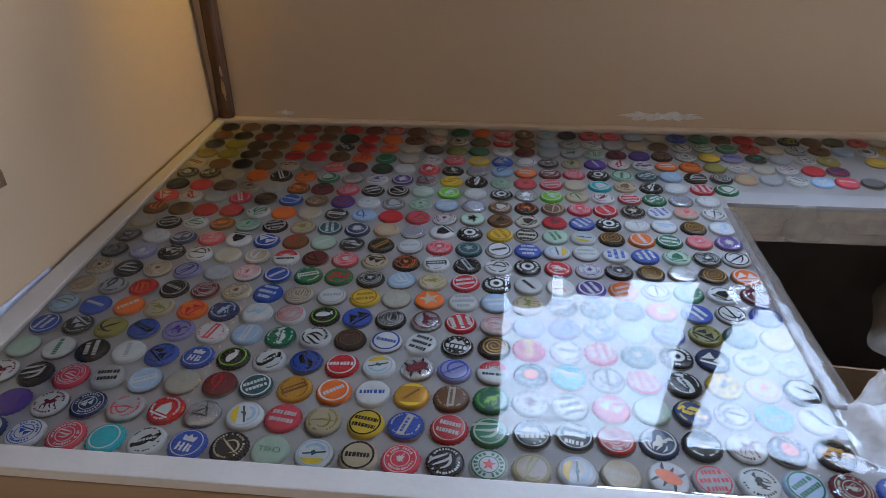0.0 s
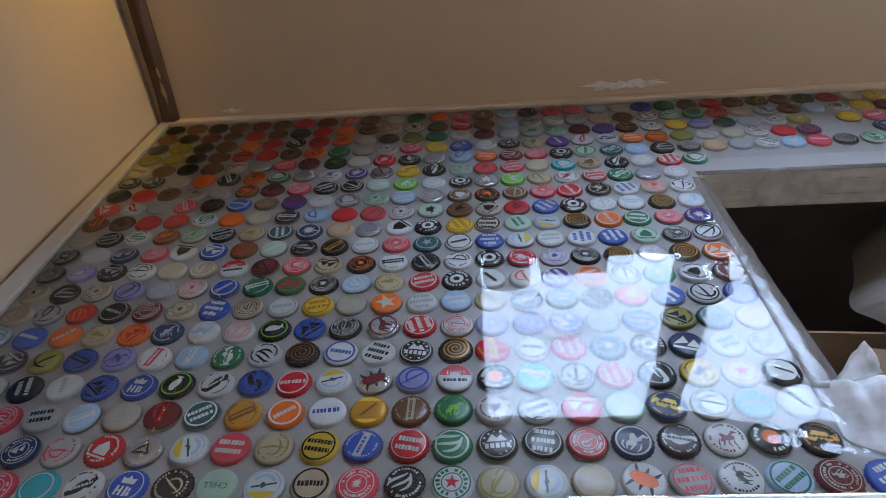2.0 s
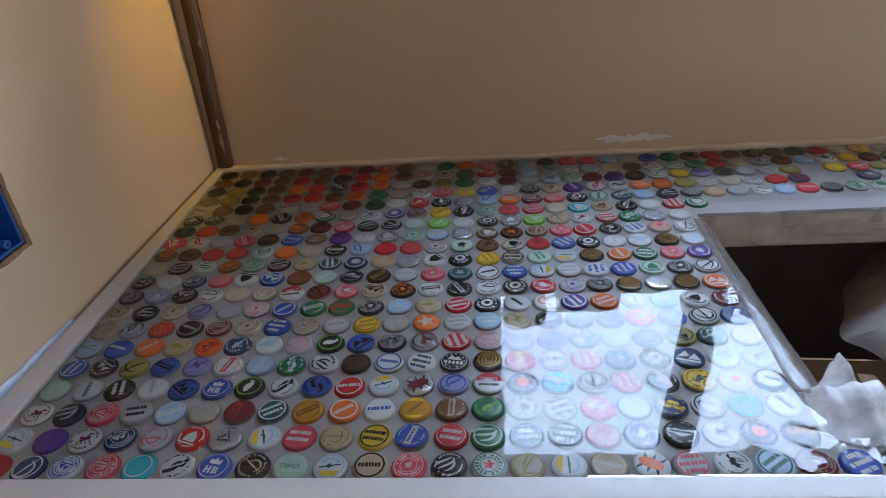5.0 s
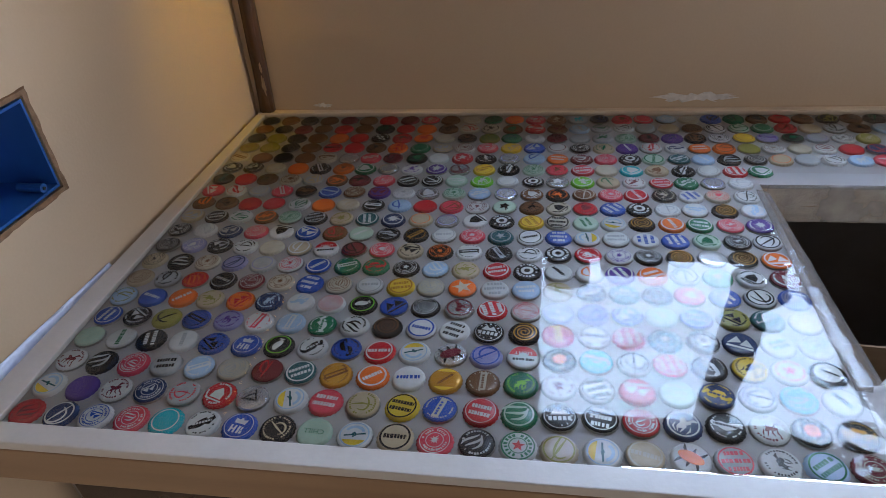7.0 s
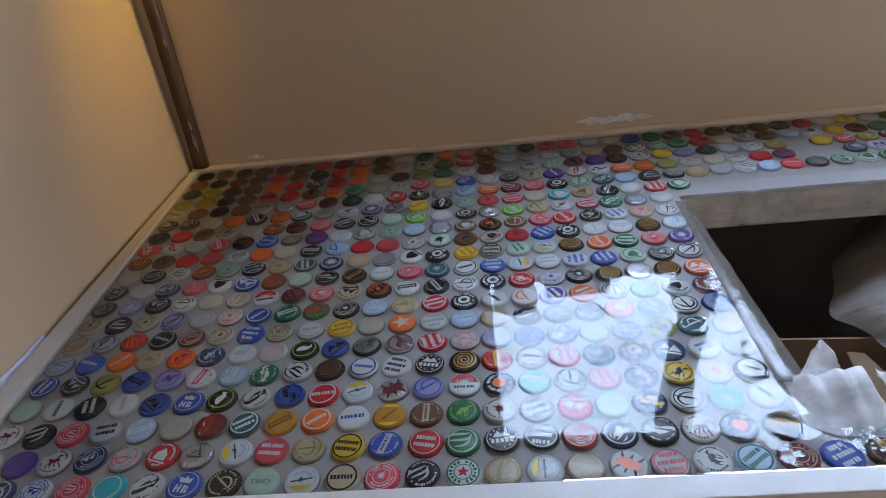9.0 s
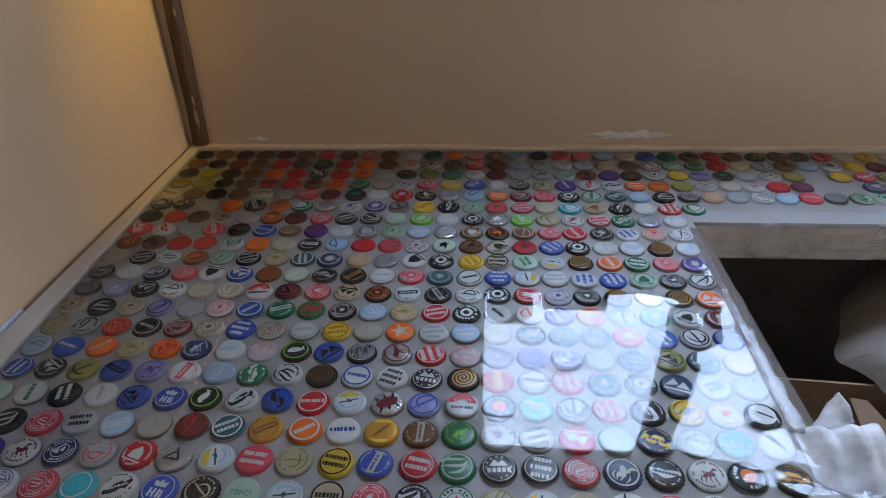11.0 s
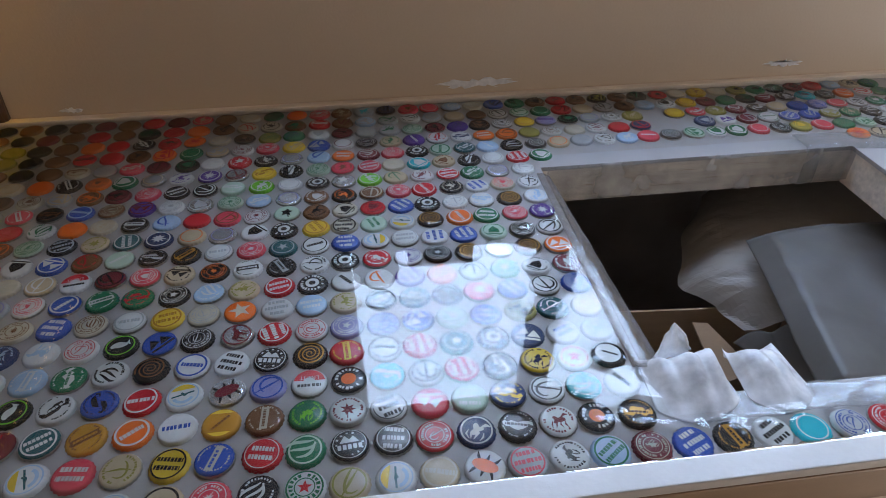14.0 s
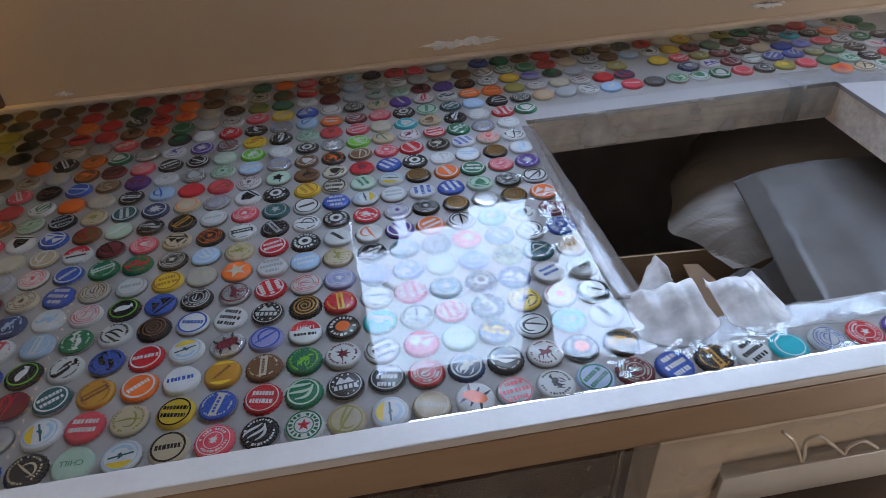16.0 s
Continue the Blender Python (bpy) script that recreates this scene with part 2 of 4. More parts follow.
M_wrap = clear_film("clear_wrap", (0.96, 0.96, 0.96), (0.0, 0.10), 0.05, 9, 0.0, 50, gloss=0.06)
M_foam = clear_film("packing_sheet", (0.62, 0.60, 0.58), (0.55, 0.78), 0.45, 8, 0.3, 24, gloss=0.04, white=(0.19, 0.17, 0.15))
M_frame = mat("window_frame_paint", (0.30, 0.24, 0.18), rough=0.45, vary=0.1)
M_bark = mat("bark", (0.035, 0.028, 0.022), rough=0.9, vary=0.4, scale=30)
M_sky = glow("overcast_sky", (0.53, 0.58, 1.0), SKY_GLOW, (0.57, 0.86, 0.98), 0.5)
# The blue in this film's colour imitates the sky reflected on it
M_tapewhite = mat("pale_masking_film", (0.62, 0.70, 0.90), rough=0.18, vary=0.25, scale=30, fine=0.1)
M_wire = mat("clear_strand", (0.62, 0.56, 0.48), rough=0.2, vary=0.2)
M_glass = clear_film("window_glass", (0.98, 0.99, 0.99), (0.0, 0.01), 0.0, 5, 0.0, gloss=0.04)
# Near-black: the dark of the cabinet's open front put into the colour
M_darkfront = mat("open_front_dark", (0.07, 0.045, 0.035), rough=0.25, vary=0.5, scale=20)
M_amber = mat("amber_tool_plastic", (0.6, 0.32, 0.03), rough=0.4, vary=0.2, scale=30)


# ---- builders ----
def mesh_from(name, verts, faces, mats, idx=None, smooth=False):
    me = bpy.data.meshes.new(name)
    me.from_pydata(verts, [], faces)
    for m in mats:
        me.materials.append(m)
    if idx is not None:
        me.polygons.foreach_set("material_index", idx)
    if smooth:
        me.polygons.foreach_set("use_smooth", [True] * len(me.polygons))
    me.update()
    return me


def part(name, bm, material, parent=None, label="", smooth=False):
    me = bpy.data.meshes.new(name)
    bm.to_mesh(me)
    bm.free()
    me.materials.append(material)
    if smooth:
        me.polygons.foreach_set("use_smooth", [True] * len(me.polygons))
    ob = new(name, me)
    if parent:
        ob.parent = parent
    if label:
        ob["label"] = label
    return ob


def boxes(*specs, bevel=0.0, seg=2):
    """One bmesh of bevelled boxes, each given as x0, x1, y0, y1, z0, z1."""
    bm = bmesh.new()
    for x0, x1, y0, y1, z0, z1 in specs:
        m = Matrix.LocRotScale(((x0 + x1) / 2, (y0 + y1) / 2, (z0 + z1) / 2), None, (x1 - x0, y1 - y0, z1 - z0))
        bmesh.ops.create_cube(bm, size=1, matrix=m)
    if bevel:
        bmesh.ops.bevel(bm, geom=list(bm.edges), offset=bevel, segments=seg, affect="EDGES", profile=0.6)
    return bm


def empty(name, loc=(0, 0, 0)):
    ob = new(name)
    ob.location = loc
    ob.empty_display_size = 0.02
    return ob


def tube(name, pts, r, material, parent=None, taper=1.0, label="", n=8):
    """A round tube along points, smoothed, tapering to its end."""
    P = [Vector(p) for p in pts]
    fine = []
    for k in range(len(P) - 1):
        a, b = P[max(k - 1, 0)], P[k]
        c, d = P[k + 1], P[min(k + 2, len(P) - 1)]
        for s in range(6):
            t = s / 6
            fine.append(0.5 * (2 * b + (c - a) * t + (2 * a - 5 * b + 4 * c - d) * t * t + (3 * b - a - 3 * c + d) * t ** 3))
    fine.append(P[-1])
    verts, faces = [], []
    for k, p in enumerate(fine):
        dr = (fine[min(k + 1, len(fine) - 1)] - fine[max(k - 1, 0)]).normalized()
        u = dr.cross(Vector((0.3, 0.2, 1))).normalized()
        v = dr.cross(u)
        rr = r * (1 + (taper - 1) * k / (len(fine) - 1))
        verts += [p + rr * (math.cos(2 * math.pi * j / n) * u + math.sin(2 * math.pi * j / n) * v) for j in range(n)]
    for k in range(len(fine) - 1):
        faces += [(k * n + j, k * n + (j + 1) % n, (k + 1) * n + (j + 1) % n, (k + 1) * n + j) for j in range(n)]
    faces += [tuple(range(n))[::-1], tuple((len(fine) - 1) * n + j for j in range(n))]
    ob = new(name, mesh_from(name, verts, faces, [material], smooth=True))
    if parent:
        ob.parent = parent
    if label:
        ob["label"] = label
    return ob


def sheet(name, fn, nu, nv, material, parent=None, thick=0.0, smooth=True, label=""):
    """A surface fn(u, v) over the unit square, with thickness."""
    verts = [fn(i / nu, j / nv) for j in range(nv + 1) for i in range(nu + 1)]
    faces = [(j * (nu + 1) + i, j * (nu + 1) + i + 1, (j + 1) * (nu + 1) + i + 1, (j + 1) * (nu + 1) + i) for j in range(nv) for i in range(nu)]
    ob = new(name, mesh_from(name, verts, faces, [material], smooth=smooth))
    if thick:
        so = ob.modifiers.new("thickness", "SOLIDIFY")
        so.thickness = thick
    if parent:
        ob.parent = parent
    if label:
        ob["label"] = label
    return ob


def crumple(p, size, seed, octaves=4):
    """Creased displacement: ridged noise."""
    q = Vector(p) * (1 / size) + Vector((seed * 3.1, seed * 1.7, seed * 0.9))
    h, a = 0.0, 1.0
    for _ in range(octaves):
        h += a * (abs(noise.noise(q)) - 0.25)
        q, a = q * 2.03, a * 0.5
    return h


def folds(x, y, seed, n=7):
    """Film creased along straight lines: sharp ridges between smooth flanks."""
    r, h = random.Random(seed), 0.0
    for k in range(n):
        a, f, p = r.uniform(0, math.pi), r.uniform(3.0, 9.0), r.uniform(0, 6.28)
        h += (abs(math.sin((x * math.cos(a) + y * math.sin(a)) * f + p)) - 0.64) / (1 + 0.35 * k)
    return h * 0.35


def creases(x, y, seed):
    """Broad flat facets meeting in soft folds."""
    r, best = random.Random(seed), []
    for _ in range(13):
        px, py = r.uniform(-0.1, 1.1), r.uniform(-0.1, 1.1)
        sx, sy, h = r.uniform(-1, 1), r.uniform(-1, 1), r.uniform(-0.2, 0.2)
        best.append(h + (x - px) * sx + (y - py) * sy)
    best.sort()
    k = len(best) // 2
    return (best[k - 1] + best[k] + best[k + 1]) / 3


# ---- room ----
X1, Y0 = 3.0, -2.6
wb = part("wall_back", boxes((-0.12, WIN[0], 0.0, 0.12, FLOOR, CEIL), (WIN[1], X1 + 0.12, 0.0, 0.12, FLOOR, CEIL), (WIN[0], WIN[1], 0.0, 0.12, FLOOR, WIN[2]), (WIN[0], WIN[1], 0.0, 0.12, WIN[3], CEIL)), M_wall)
tagged(wb, "tan painted back wall above the counter", "wall", kind="structure")
BOX = (-0.618, -0.472, 0.114, 0.226)     # opening for the outlet box: y0, y1, z0, z1
wl = part("wall_left", boxes((-0.12, 0, BOX[1], 0.06, FLOOR, CEIL), (-0.12, 0, Y0, BOX[0], FLOOR, CEIL), (-0.12, 0, BOX[0], BOX[1], FLOOR, BOX[2]), (-0.12, 0, BOX[0], BOX[1], BOX[3], CEIL)), M_wall)
SKEW = pose(-0.005, 0, 0, 0, 0, -2.0)          # the side wall stands a little out of square
wl.matrix_basis = SKEW
tagged(wl, "tan painted side wall with outlet opening", "wall", kind="structure")
tagged(part("wall_right", boxes((X1, X1 + 0.12, Y0, 0.0, FLOOR, CEIL)), M_far), "plain unseen wall, dark brown to cut bounced light", "wall", kind="structure")
tagged(part("wall_near", boxes((-0.12, X1 + 0.12, Y0 - 0.12, Y0, FLOOR, CEIL)), M_far), "plain unseen wall, dark brown to cut bounced light", "wall", kind="structure")
tagged(part("floor", boxes((-0.12, X1 + 0.12, Y0 - 0.12, 0.12, FLOOR - 0.1, FLOOR)), M_floor), "brown wooden floor", "floor", kind="structure")
tagged(part("ceiling", boxes((-0.12, X1 + 0.12, Y0 - 0.12, 0.12, CEIL, CEIL + 0.1)), M_ceil), "plain unseen ceiling, toned down to cut bounced light", "ceiling", kind="structure")


def irregular(cx, cz, w, h, seed, n=26, rough=0.35):
    """Ragged outline in the plane."""
    r = random.Random(seed)
    return [(cx + w / 2 * math.cos(a) * (1 + rough * (r.random() - 0.5)), cz + h / 2 * math.sin(a) * (1 + rough * 1.6 * (r.random() - 0.5))) for a in (2 * math.pi * k / n for k in range(n))]


def wall_patch(name, cx, cz, w, h, seed, material, label):
    pts = irregular(cx, cz, w, h, seed, 40, 0.7)
    n = len(pts)
    verts = [(x, -0.0006, z) for x, z in pts] + [(cx + (x - cx) * 0.9, -0.0016, cz + (z - cz) * 0.9) for x, z in pts]
    faces = [(k, (k + 1) % n, n + (k + 1) % n, n + k) for k in range(n)] + [tuple(range(n, 2 * n))]
    return tagged(new(name, mesh_from(name, verts, faces, [material])), label, "wall damage")


wall_patch("plaster_scrape", 0.742, 0.021, 0.115, 0.013, 3, M_scrape, "pale scraped plaster patch low on tan wall")
wall_patch("plaster_scrape", 1.262, 0.026, 0.06, 0.010, 5, M_scrape, "small pale scraped plaster patch on tan wall")
wall_patch("plaster_scrape", 0.118, 0.012, 0.03, 0.007, 9, M_scrape, "small pale scraped plaster patch on tan wall")

# stained batten in the corner, with chipped places
bm = boxes((0.0, 0.029, -0.015, -0.0005, 0.0045, 1.1))
bmesh.ops.subdivide_edges(bm, edges=[e for e in bm.edges if abs(e.verts[0].co.z - e.verts[1].co.z) > 0.5], cuts=60)
for v in bm.verts:
    k = noise.noise(Vector((v.co.x * 20, v.co.y * 20, v.co.z * 26)))
    front = v.co.y < -0.01
    v.co.x += (0.0055 if front and v.co.x < 0.01 else 0.0) + 0.0020 * k * front + 0.030 * min(v.co.z, 0.45)
    v.co.y += 0.0016 * k * front
bmesh.ops.bevel(bm, geom=[e for e in bm.edges if all(v.co.y < -0.01 for v in e.verts) and abs(e.verts[0].co.z - e.verts[1].co.z) > 0.001], offset=0.004, segments=3, affect="EDGES")
post = part("corner_batten", bm, M_post, smooth=True)
tagged(post, "dark-stained worn wooden batten in the wall corner", "batten")
for z, w, h in ((0.055, 0.007, 0.030), (0.085, 0.005, 0.016), (0.225, 0.004, 0.018), (0.33, 0.006, 0.02)):
    pts = irregular(0, 0, w, h, int(z * 1000), 14, 0.6)
    vv = [(0.0235 + 0.030 * z + x, -0.0172, z + y) for x, y in pts]
    part_ob = new("chip", mesh_from("chip", vv, [tuple(range(len(vv)))], [M_bare]))
    part_ob.parent = post
    part_ob["label"] = "bare chipped wood"

# outlet box in the left wall
ob_box = empty("outlet_box", (0, 0, 0))
ob_box.matrix_basis = SKEW
tagged(ob_box, "open blue plastic electrical outlet box in wall", "outlet box")
y0, y1, z0, z1 = BOX[0] + 0.006, BOX[1] - 0.006, BOX[2] + 0.006, BOX[3] - 0.006
part("shell", boxes((-0.075, 0.001, y0, y0 + 0.003, z0, z1), (-0.075, 0.001, y1 - 0.003, y1, z0, z1), (-0.075, 0.001, y0 + 0.003, y1 - 0.003, z0, z0 + 0.003), (-0.075, 0.001, y0 + 0.003, y1 - 0.003, z1 - 0.003, z1), (-0.078, -0.075, y0, y1, z0, z1)), M_bluebox, ob_box)
for y in (y0 + 0.02, y1 - 0.02):
    bm = bmesh.new()
    bmesh.ops.create_cone(bm, cap_ends=True, segments=16, radius1=0.005, radius2=0.005, depth=0.03, matrix=pose(-0.016, y, z0 + 0.008, 0, 90, 0))
    part("screw_boss", bm, M_bluebox, ob_box, smooth=False)
    bm = bmesh.new()
    bmesh.ops.create_cone(bm, cap_ends=True, segments=12, radius1=0.0018, radius2=0.0018, depth=0.001, matrix=pose(-0.0003, y, z0 + 0.008, 0, 90, 0))
    part("screw_hole", bm, M_hole, ob_box)
r = random.Random(4)
verts, faces = [], []
ring = [(y, z) for y in np.linspace(BOX[0], BOX[1], 22) for z in (BOX[2],)] + [(BOX[1], z) for z in np.linspace(BOX[2], BOX[3], 16)] + [(y, BOX[3]) for y in np.linspace(BOX[1], BOX[0], 22)] + [(BOX[0], z) for z in np.linspace(BOX[3], BOX[2], 16)]
cy, cz = (BOX[0] + BOX[1]) / 2, (BOX[2] + BOX[3]) / 2
for y, z in ring:
    s = 1 + 0.03 + 0.045 * r.random()
    verts += [(0.0016, cy + (y - cy) * 0.955, cz + (z - cz) * 0.94), (0.0022, cy + (y - cy) * (1 + (s - 1) * 0.5), cz + (z - cz) * (1 + (s - 1) * 0.5)), (0.0005, cy + (y - cy) * s, cz + (z - cz) * s)]
n = len(ring)
for k in range(n):
    a, b = 3 * k, 3 * ((k + 1) % n)
    faces += [(a, a + 1, b + 1, b), (a + 1, a + 2, b + 2, b + 1)]
rim = new("torn_edge", mesh_from("torn_edge", verts, faces, [M_drywall]))
rim.parent = ob_box
rim["label"] = "ragged brown drywall edge"

# ---- window in the back wall ----
win = empty("window_1", ((WIN[0] + WIN[1]) / 2, 0.08, WIN[2]))
tagged(win, "window with dark wooden frame above the counter", "window", kind="structure")
win.location = (0, 0, 0)
fx0, fx1, fz0, fz1 = WIN
part("window_frame", boxes((fx0, fx1, 0.055, 0.095, fz0, fz0 + 0.012), (fx0, fx1, 0.055, 0.095, fz1 - 0.012, fz1), (fx0, fx0 + 0.012, 0.055, 0.095, fz0 + 0.012, fz1 - 0.012), (fx1 - 0.012, fx1, 0.055, 0.095, fz0 + 0.012, fz1 - 0.012)), M_frame, win)
for x0 in (0.915, 1.380, 1.83):
    part("mullion", boxes((x0, x0 + 0.075, 0.05, 0.10, fz0 + 0.012, fz1 - 0.012), bevel=0.004), M_frame, win)
part("window_sill", boxes((fx0, fx1, 0.002, 0.055, fz0, fz0 + 0.012), bevel=0.002), M_frame, win)
for x0, x1 in ((fx0 + 0.012, 0.915), (0.990, 1.380), (1.455, 1.83), (1.905, fx1 - 0.012)):
    g = part("pane", boxes((x0, x1, 0.074, 0.078, fz0 + 0.012, fz1 - 0.012)), M_glass, win)
    g.visible_shadow = False
tagged(part("timber_offcut", boxes((0.622, 0.752, 0.012, 0.05, fz0 + 0.0125, 0.446), bevel=0.003), M_frame), "dark timber offcut lying on the window sill", "offcut")
bm = bmesh.new()
pot = [(0.036, fz0 + 0.0125), (0.041, 0.40), (0.046, 0.44), (0.047, 0.466), (0.042, 0.480), (0.028, 0.488), (0.0, 0.491)]
rings = [[bm.verts.new((0.556 + r * math.cos(a), 0.02 + 0.4 * r * math.sin(a), z)) for a in (2 * math.pi * k / 24 for k in range(24))] for r, z in pot[:-1]]
for a, b in zip(rings, rings[1:]):
    for k in range(24):
        bm.faces.new((a[k], a[(k + 1) % 24], b[(k + 1) % 24], b[k]))
bm.faces.new(rings[-1]), bm.faces.new(rings[0][::-1])
tagged(part("flask", bm, M_frame, smooth=True), "dark rounded flask standing on the window sill", "flask")

# sky and a bare tree outside
bd = new("backdrop", mesh_from("backdrop", [(-6, 6, -3), (9, 6, -3), (9, 6, 9), (-6, 6, 9), (9, 4, 12), (-6, 4, 12), (9, 0.5, 13.5), (-6, 0.5, 13.5)], [(0, 1, 2, 3), (3, 2, 4, 5), (5, 4, 6, 7)], [M_sky]))
tagged(bd, "pale overcast sky", "sky", kind="structure")
gr = part("ground", boxes((-40, 40, 0.13, 60, FLOOR - 0.4, FLOOR - 0.3)), mat("garden_soil", (0.09, 0.09, 0.05), rough=0.9, vary=0.4), None)
tagged(gr, "dull winter garden ground", "ground", kind="structure")
tree = empty("tree", (0.2, 2.6, FLOOR - 0.3))
tagged(tree, "bare dark winter tree outside the window", "tree")
tree.location = (0, 0, 0)
tube("trunk", [(-0.3, 2.7, FLOOR - 0.35), (-0.26, 2.65, 0.6), (-0.18, 2.6, 2.0), (-0.16, 2.6, 4.4), (0.0, 2.7, 6.4)], 0.10, M_bark, tree, 0.25)
tr = random.Random(21)
for k in range(11):
    z, dx, dz, rr = 2.2 + 0.19 * k, tr.uniform(1.4, 2.1), tr.uniform(-1.0, 1.0), tr.uniform(0.0070, 0.0110)
    p0 = Vector((-0.18, 2.6, z))
    pts = [p0 + Vector((dx * k / 6, tr.uniform(-0.12, 0.12), dz * k / 6 + tr.uniform(-0.11, 0.11))) for k in range(7)]
    limb = tube("limb", pts, rr, M_bark, tree, 0.5, n=6)
    for k in (2, 4):
        q = pts[k]
        up = tr.choice((-1, 1))
        tube("twig", [q, q + Vector((0.18, 0.02, 0.16 * up)), q + Vector((0.36 + tr.uniform(-.08, .08), 0.03, (0.30 + tr.uniform(-.1, .1)) * up))], rr * 0.5, M_bark, limb, 0.5, n=5)

# ---- corner light strip held by tape ----
strip = empty("light_strip", (0, 0, 0))
strip.matrix_basis = SKEW
tagged(strip, "perforated amber light strip taped across the corner", "light strip")
part("band", boxes((0.0005, 0.004, -0.42, -0.03, 0.398, 0.414), bevel=0.0008), M_strip, strip)
for k in range(18):
    y = -0.045 - k * 0.021
    bm = bmesh.new()
    bmesh.ops.create_cone(bm, cap_ends=True, segments=14, radius1=0.0032, radius2=0.0030, depth=0.002, matrix=pose(0.0046, y, 0.402, 0, 90, 0))
    part("perforation", bm, M_hole, strip)
    part("diode", boxes((0.004, 0.006, y - 0.009, y - 0.004, 0.407, 0.412)), M_led, strip)
cable = tube("cable", [(0.01, -0.46, 0.400), (0.012, -0.34, 0.392), (0.018, -0.2, 0.394), (0.02, -0.12, 0.388), (0.035, -0.055, 0.384), (0.07, -0.022, 0.394), (0.11, -0.012, 0.43), (0.14, -0.01, 0.50)], 0.0042, M_cable)
tagged(cable, "yellow sheathed cable looping across the corner", "cable")


def tape(name, pts, w, label):
    """A strip of tape along points on a wall: centre points and the direction across."""
    verts, faces = [], []
    for p, across in pts:
        p, a = Vector(p), Vector(across).normalized() * w / 2
        verts += [p - a, p + a]
    faces = [(2 * k, 2 * k + 1, 2 * k + 3, 2 * k + 2) for k in range(len(pts) - 1)]
    ob = new(name, mesh_from(name, verts, faces, [M_blue_tape]))
    so = ob.modifiers.new("thickness", "SOLIDIFY")
    so.thickness = 0.0004
    return tagged(ob, label, "tape")


tape("painters_tape", [((0.008, -0.044, 0.372), (0, 1, 0.1)), ((0.0075, -0.045, 0.40), (0, 1, 0.05)), ((0.006, -0.046, 0.47), (0, 1, 0))], 0.030, "torn blue painter's tape holding the light strip")
tape("painters_tape", [((0.098, -0.003, 0.372), (1, 0, 0.4)), ((0.088, -0.004, 0.395), (1, 0, 0.4)), ((0.060, -0.006, 0.46), (1, 0, 0.4))], 0.018, "torn blue painter's tape end on the wall")

# ---- counter ----
counter = empty("countertop", (0, 0, 0))
tagged(counter, "resin countertop inlaid with colourful bottle caps", "countertop")
XR = 1.70
hx0, hx1, hy0, hy1 = HOLE
TH = 0.055
# board under the resin, cut out for the sink
for x0, x1, y0, y1 in ((0.0, hx0, -DEPTH + 0.02, -0.001), (hx0, hx1, hy1, -0.001), (hx0, hx1, -DEPTH + 0.02, hy0), (hx1, XR, -DEPTH + 0.02, -0.001)):
    part("board", boxes((x0, x1, y0, y1, BOARD_Z - 0.006, BOARD_Z)), M_board, counter, "pale painted board")
part("rail", boxes((hx0 - 0.02, hx1 + 0.02, hy1 + 0.0015, hy1 + 0.04, -0.063, BOARD_Z - 0.0064), bevel=0.001), M_ply, counter, "sawn pine rail under the cut-out edge")
part("rail", boxes((hx1 + 0.0015, hx1 + 0.04, hy0, hy1, -0.063, BOARD_Z - 0.0064), bevel=0.001), M_ply, counter, "sawn pine rail under the cut-out edge")
part("rail", boxes((hx0 - 0.04, hx0 - 0.0015, hy0, hy1, -0.063, BOARD_Z - 0.0064), bevel=0.001), M_ply, counter, "sawn pine rail under the cut-out edge")
part("rail", boxes((hx0, hx1, hy0 - 0.04, hy0 - 0.0015, -0.063, BOARD_Z - 0.0064), bevel=0.001), M_ply, counter, "sawn pine rail under the cut-out edge")
rail_back = [o for o in counter.children if o.name.startswith("rail")][0]
for k in range(5):
    x, z, l = rng.uniform(0.83, 1.2), rng.uniform(-0.052, -0.020), rng.uniform(0.015, 0.07)
    sp_ = part("split", boxes((x, x + l, hy1 + 0.0008, hy1 + 0.002, z, z + rng.uniform(0.0003, 0.0007))), M_card, rail_back, "fine drying split in the wood")
    sp_.rotation_euler = (0, 0, 0)
# edging strips
part("edging", boxes((0.0, XR, -0.0155, -0.0012, BOARD_Z + 0.0004, 0.0040), bevel=0.0012), M_backtrim, counter, "pale bare wood edging strip")
bm = boxes((-0.001, 0.0135, -DEPTH + EDGE + 0.0005, -0.016, BOARD_Z + 0.0004, 0.0016))
for v in bm.verts:
    if v.co.x < 0.005:
        v.co.x += v.co.y * 0.026
bmesh.ops.bevel(bm, geom=list(bm.edges), offset=0.0012, segments=2, affect="EDGES", profile=0.6)
part("edging", bm, M_trim, counter, "white painted edging strip")
part("edging", boxes((-0.0165, XR, -DEPTH, -DEPTH + EDGE, BOARD_Z - 0.004, 0.0016), bevel=0.0018, seg=3), M_trim, counter, "white painted edging strip")
part("fascia", boxes((-0.0165, XR, -DEPTH - 0.0005, -DEPTH + EDGE, -0.052, BOARD_Z - 0.0045), bevel=0.0015), M_fascia, counter, "tan wooden fascia board")


def resin_sheet(x0, x1, y0, y1):
    nu, nv = max(2, int((x1 - x0) / 0.01)), max(2, int((y1 - y0) / 0.01))
    def f(u, v):
        x, y = x0 + u * (x1 - x0), y0 + v * (y1 - y0)
        rim = min(1.0, max(0.0, (x - hx0 + 0.006) / 0.006)) if (hy0 < y < hy1 and x <= hx0 + 1e-6) else 0.0
        return (x, y, 0.0004 - 0.003 * rim)
    ob = sheet("resin", f, nu, nv, M_resin, counter, label="clear glossy poured resin")
    ob.visible_shadow = False


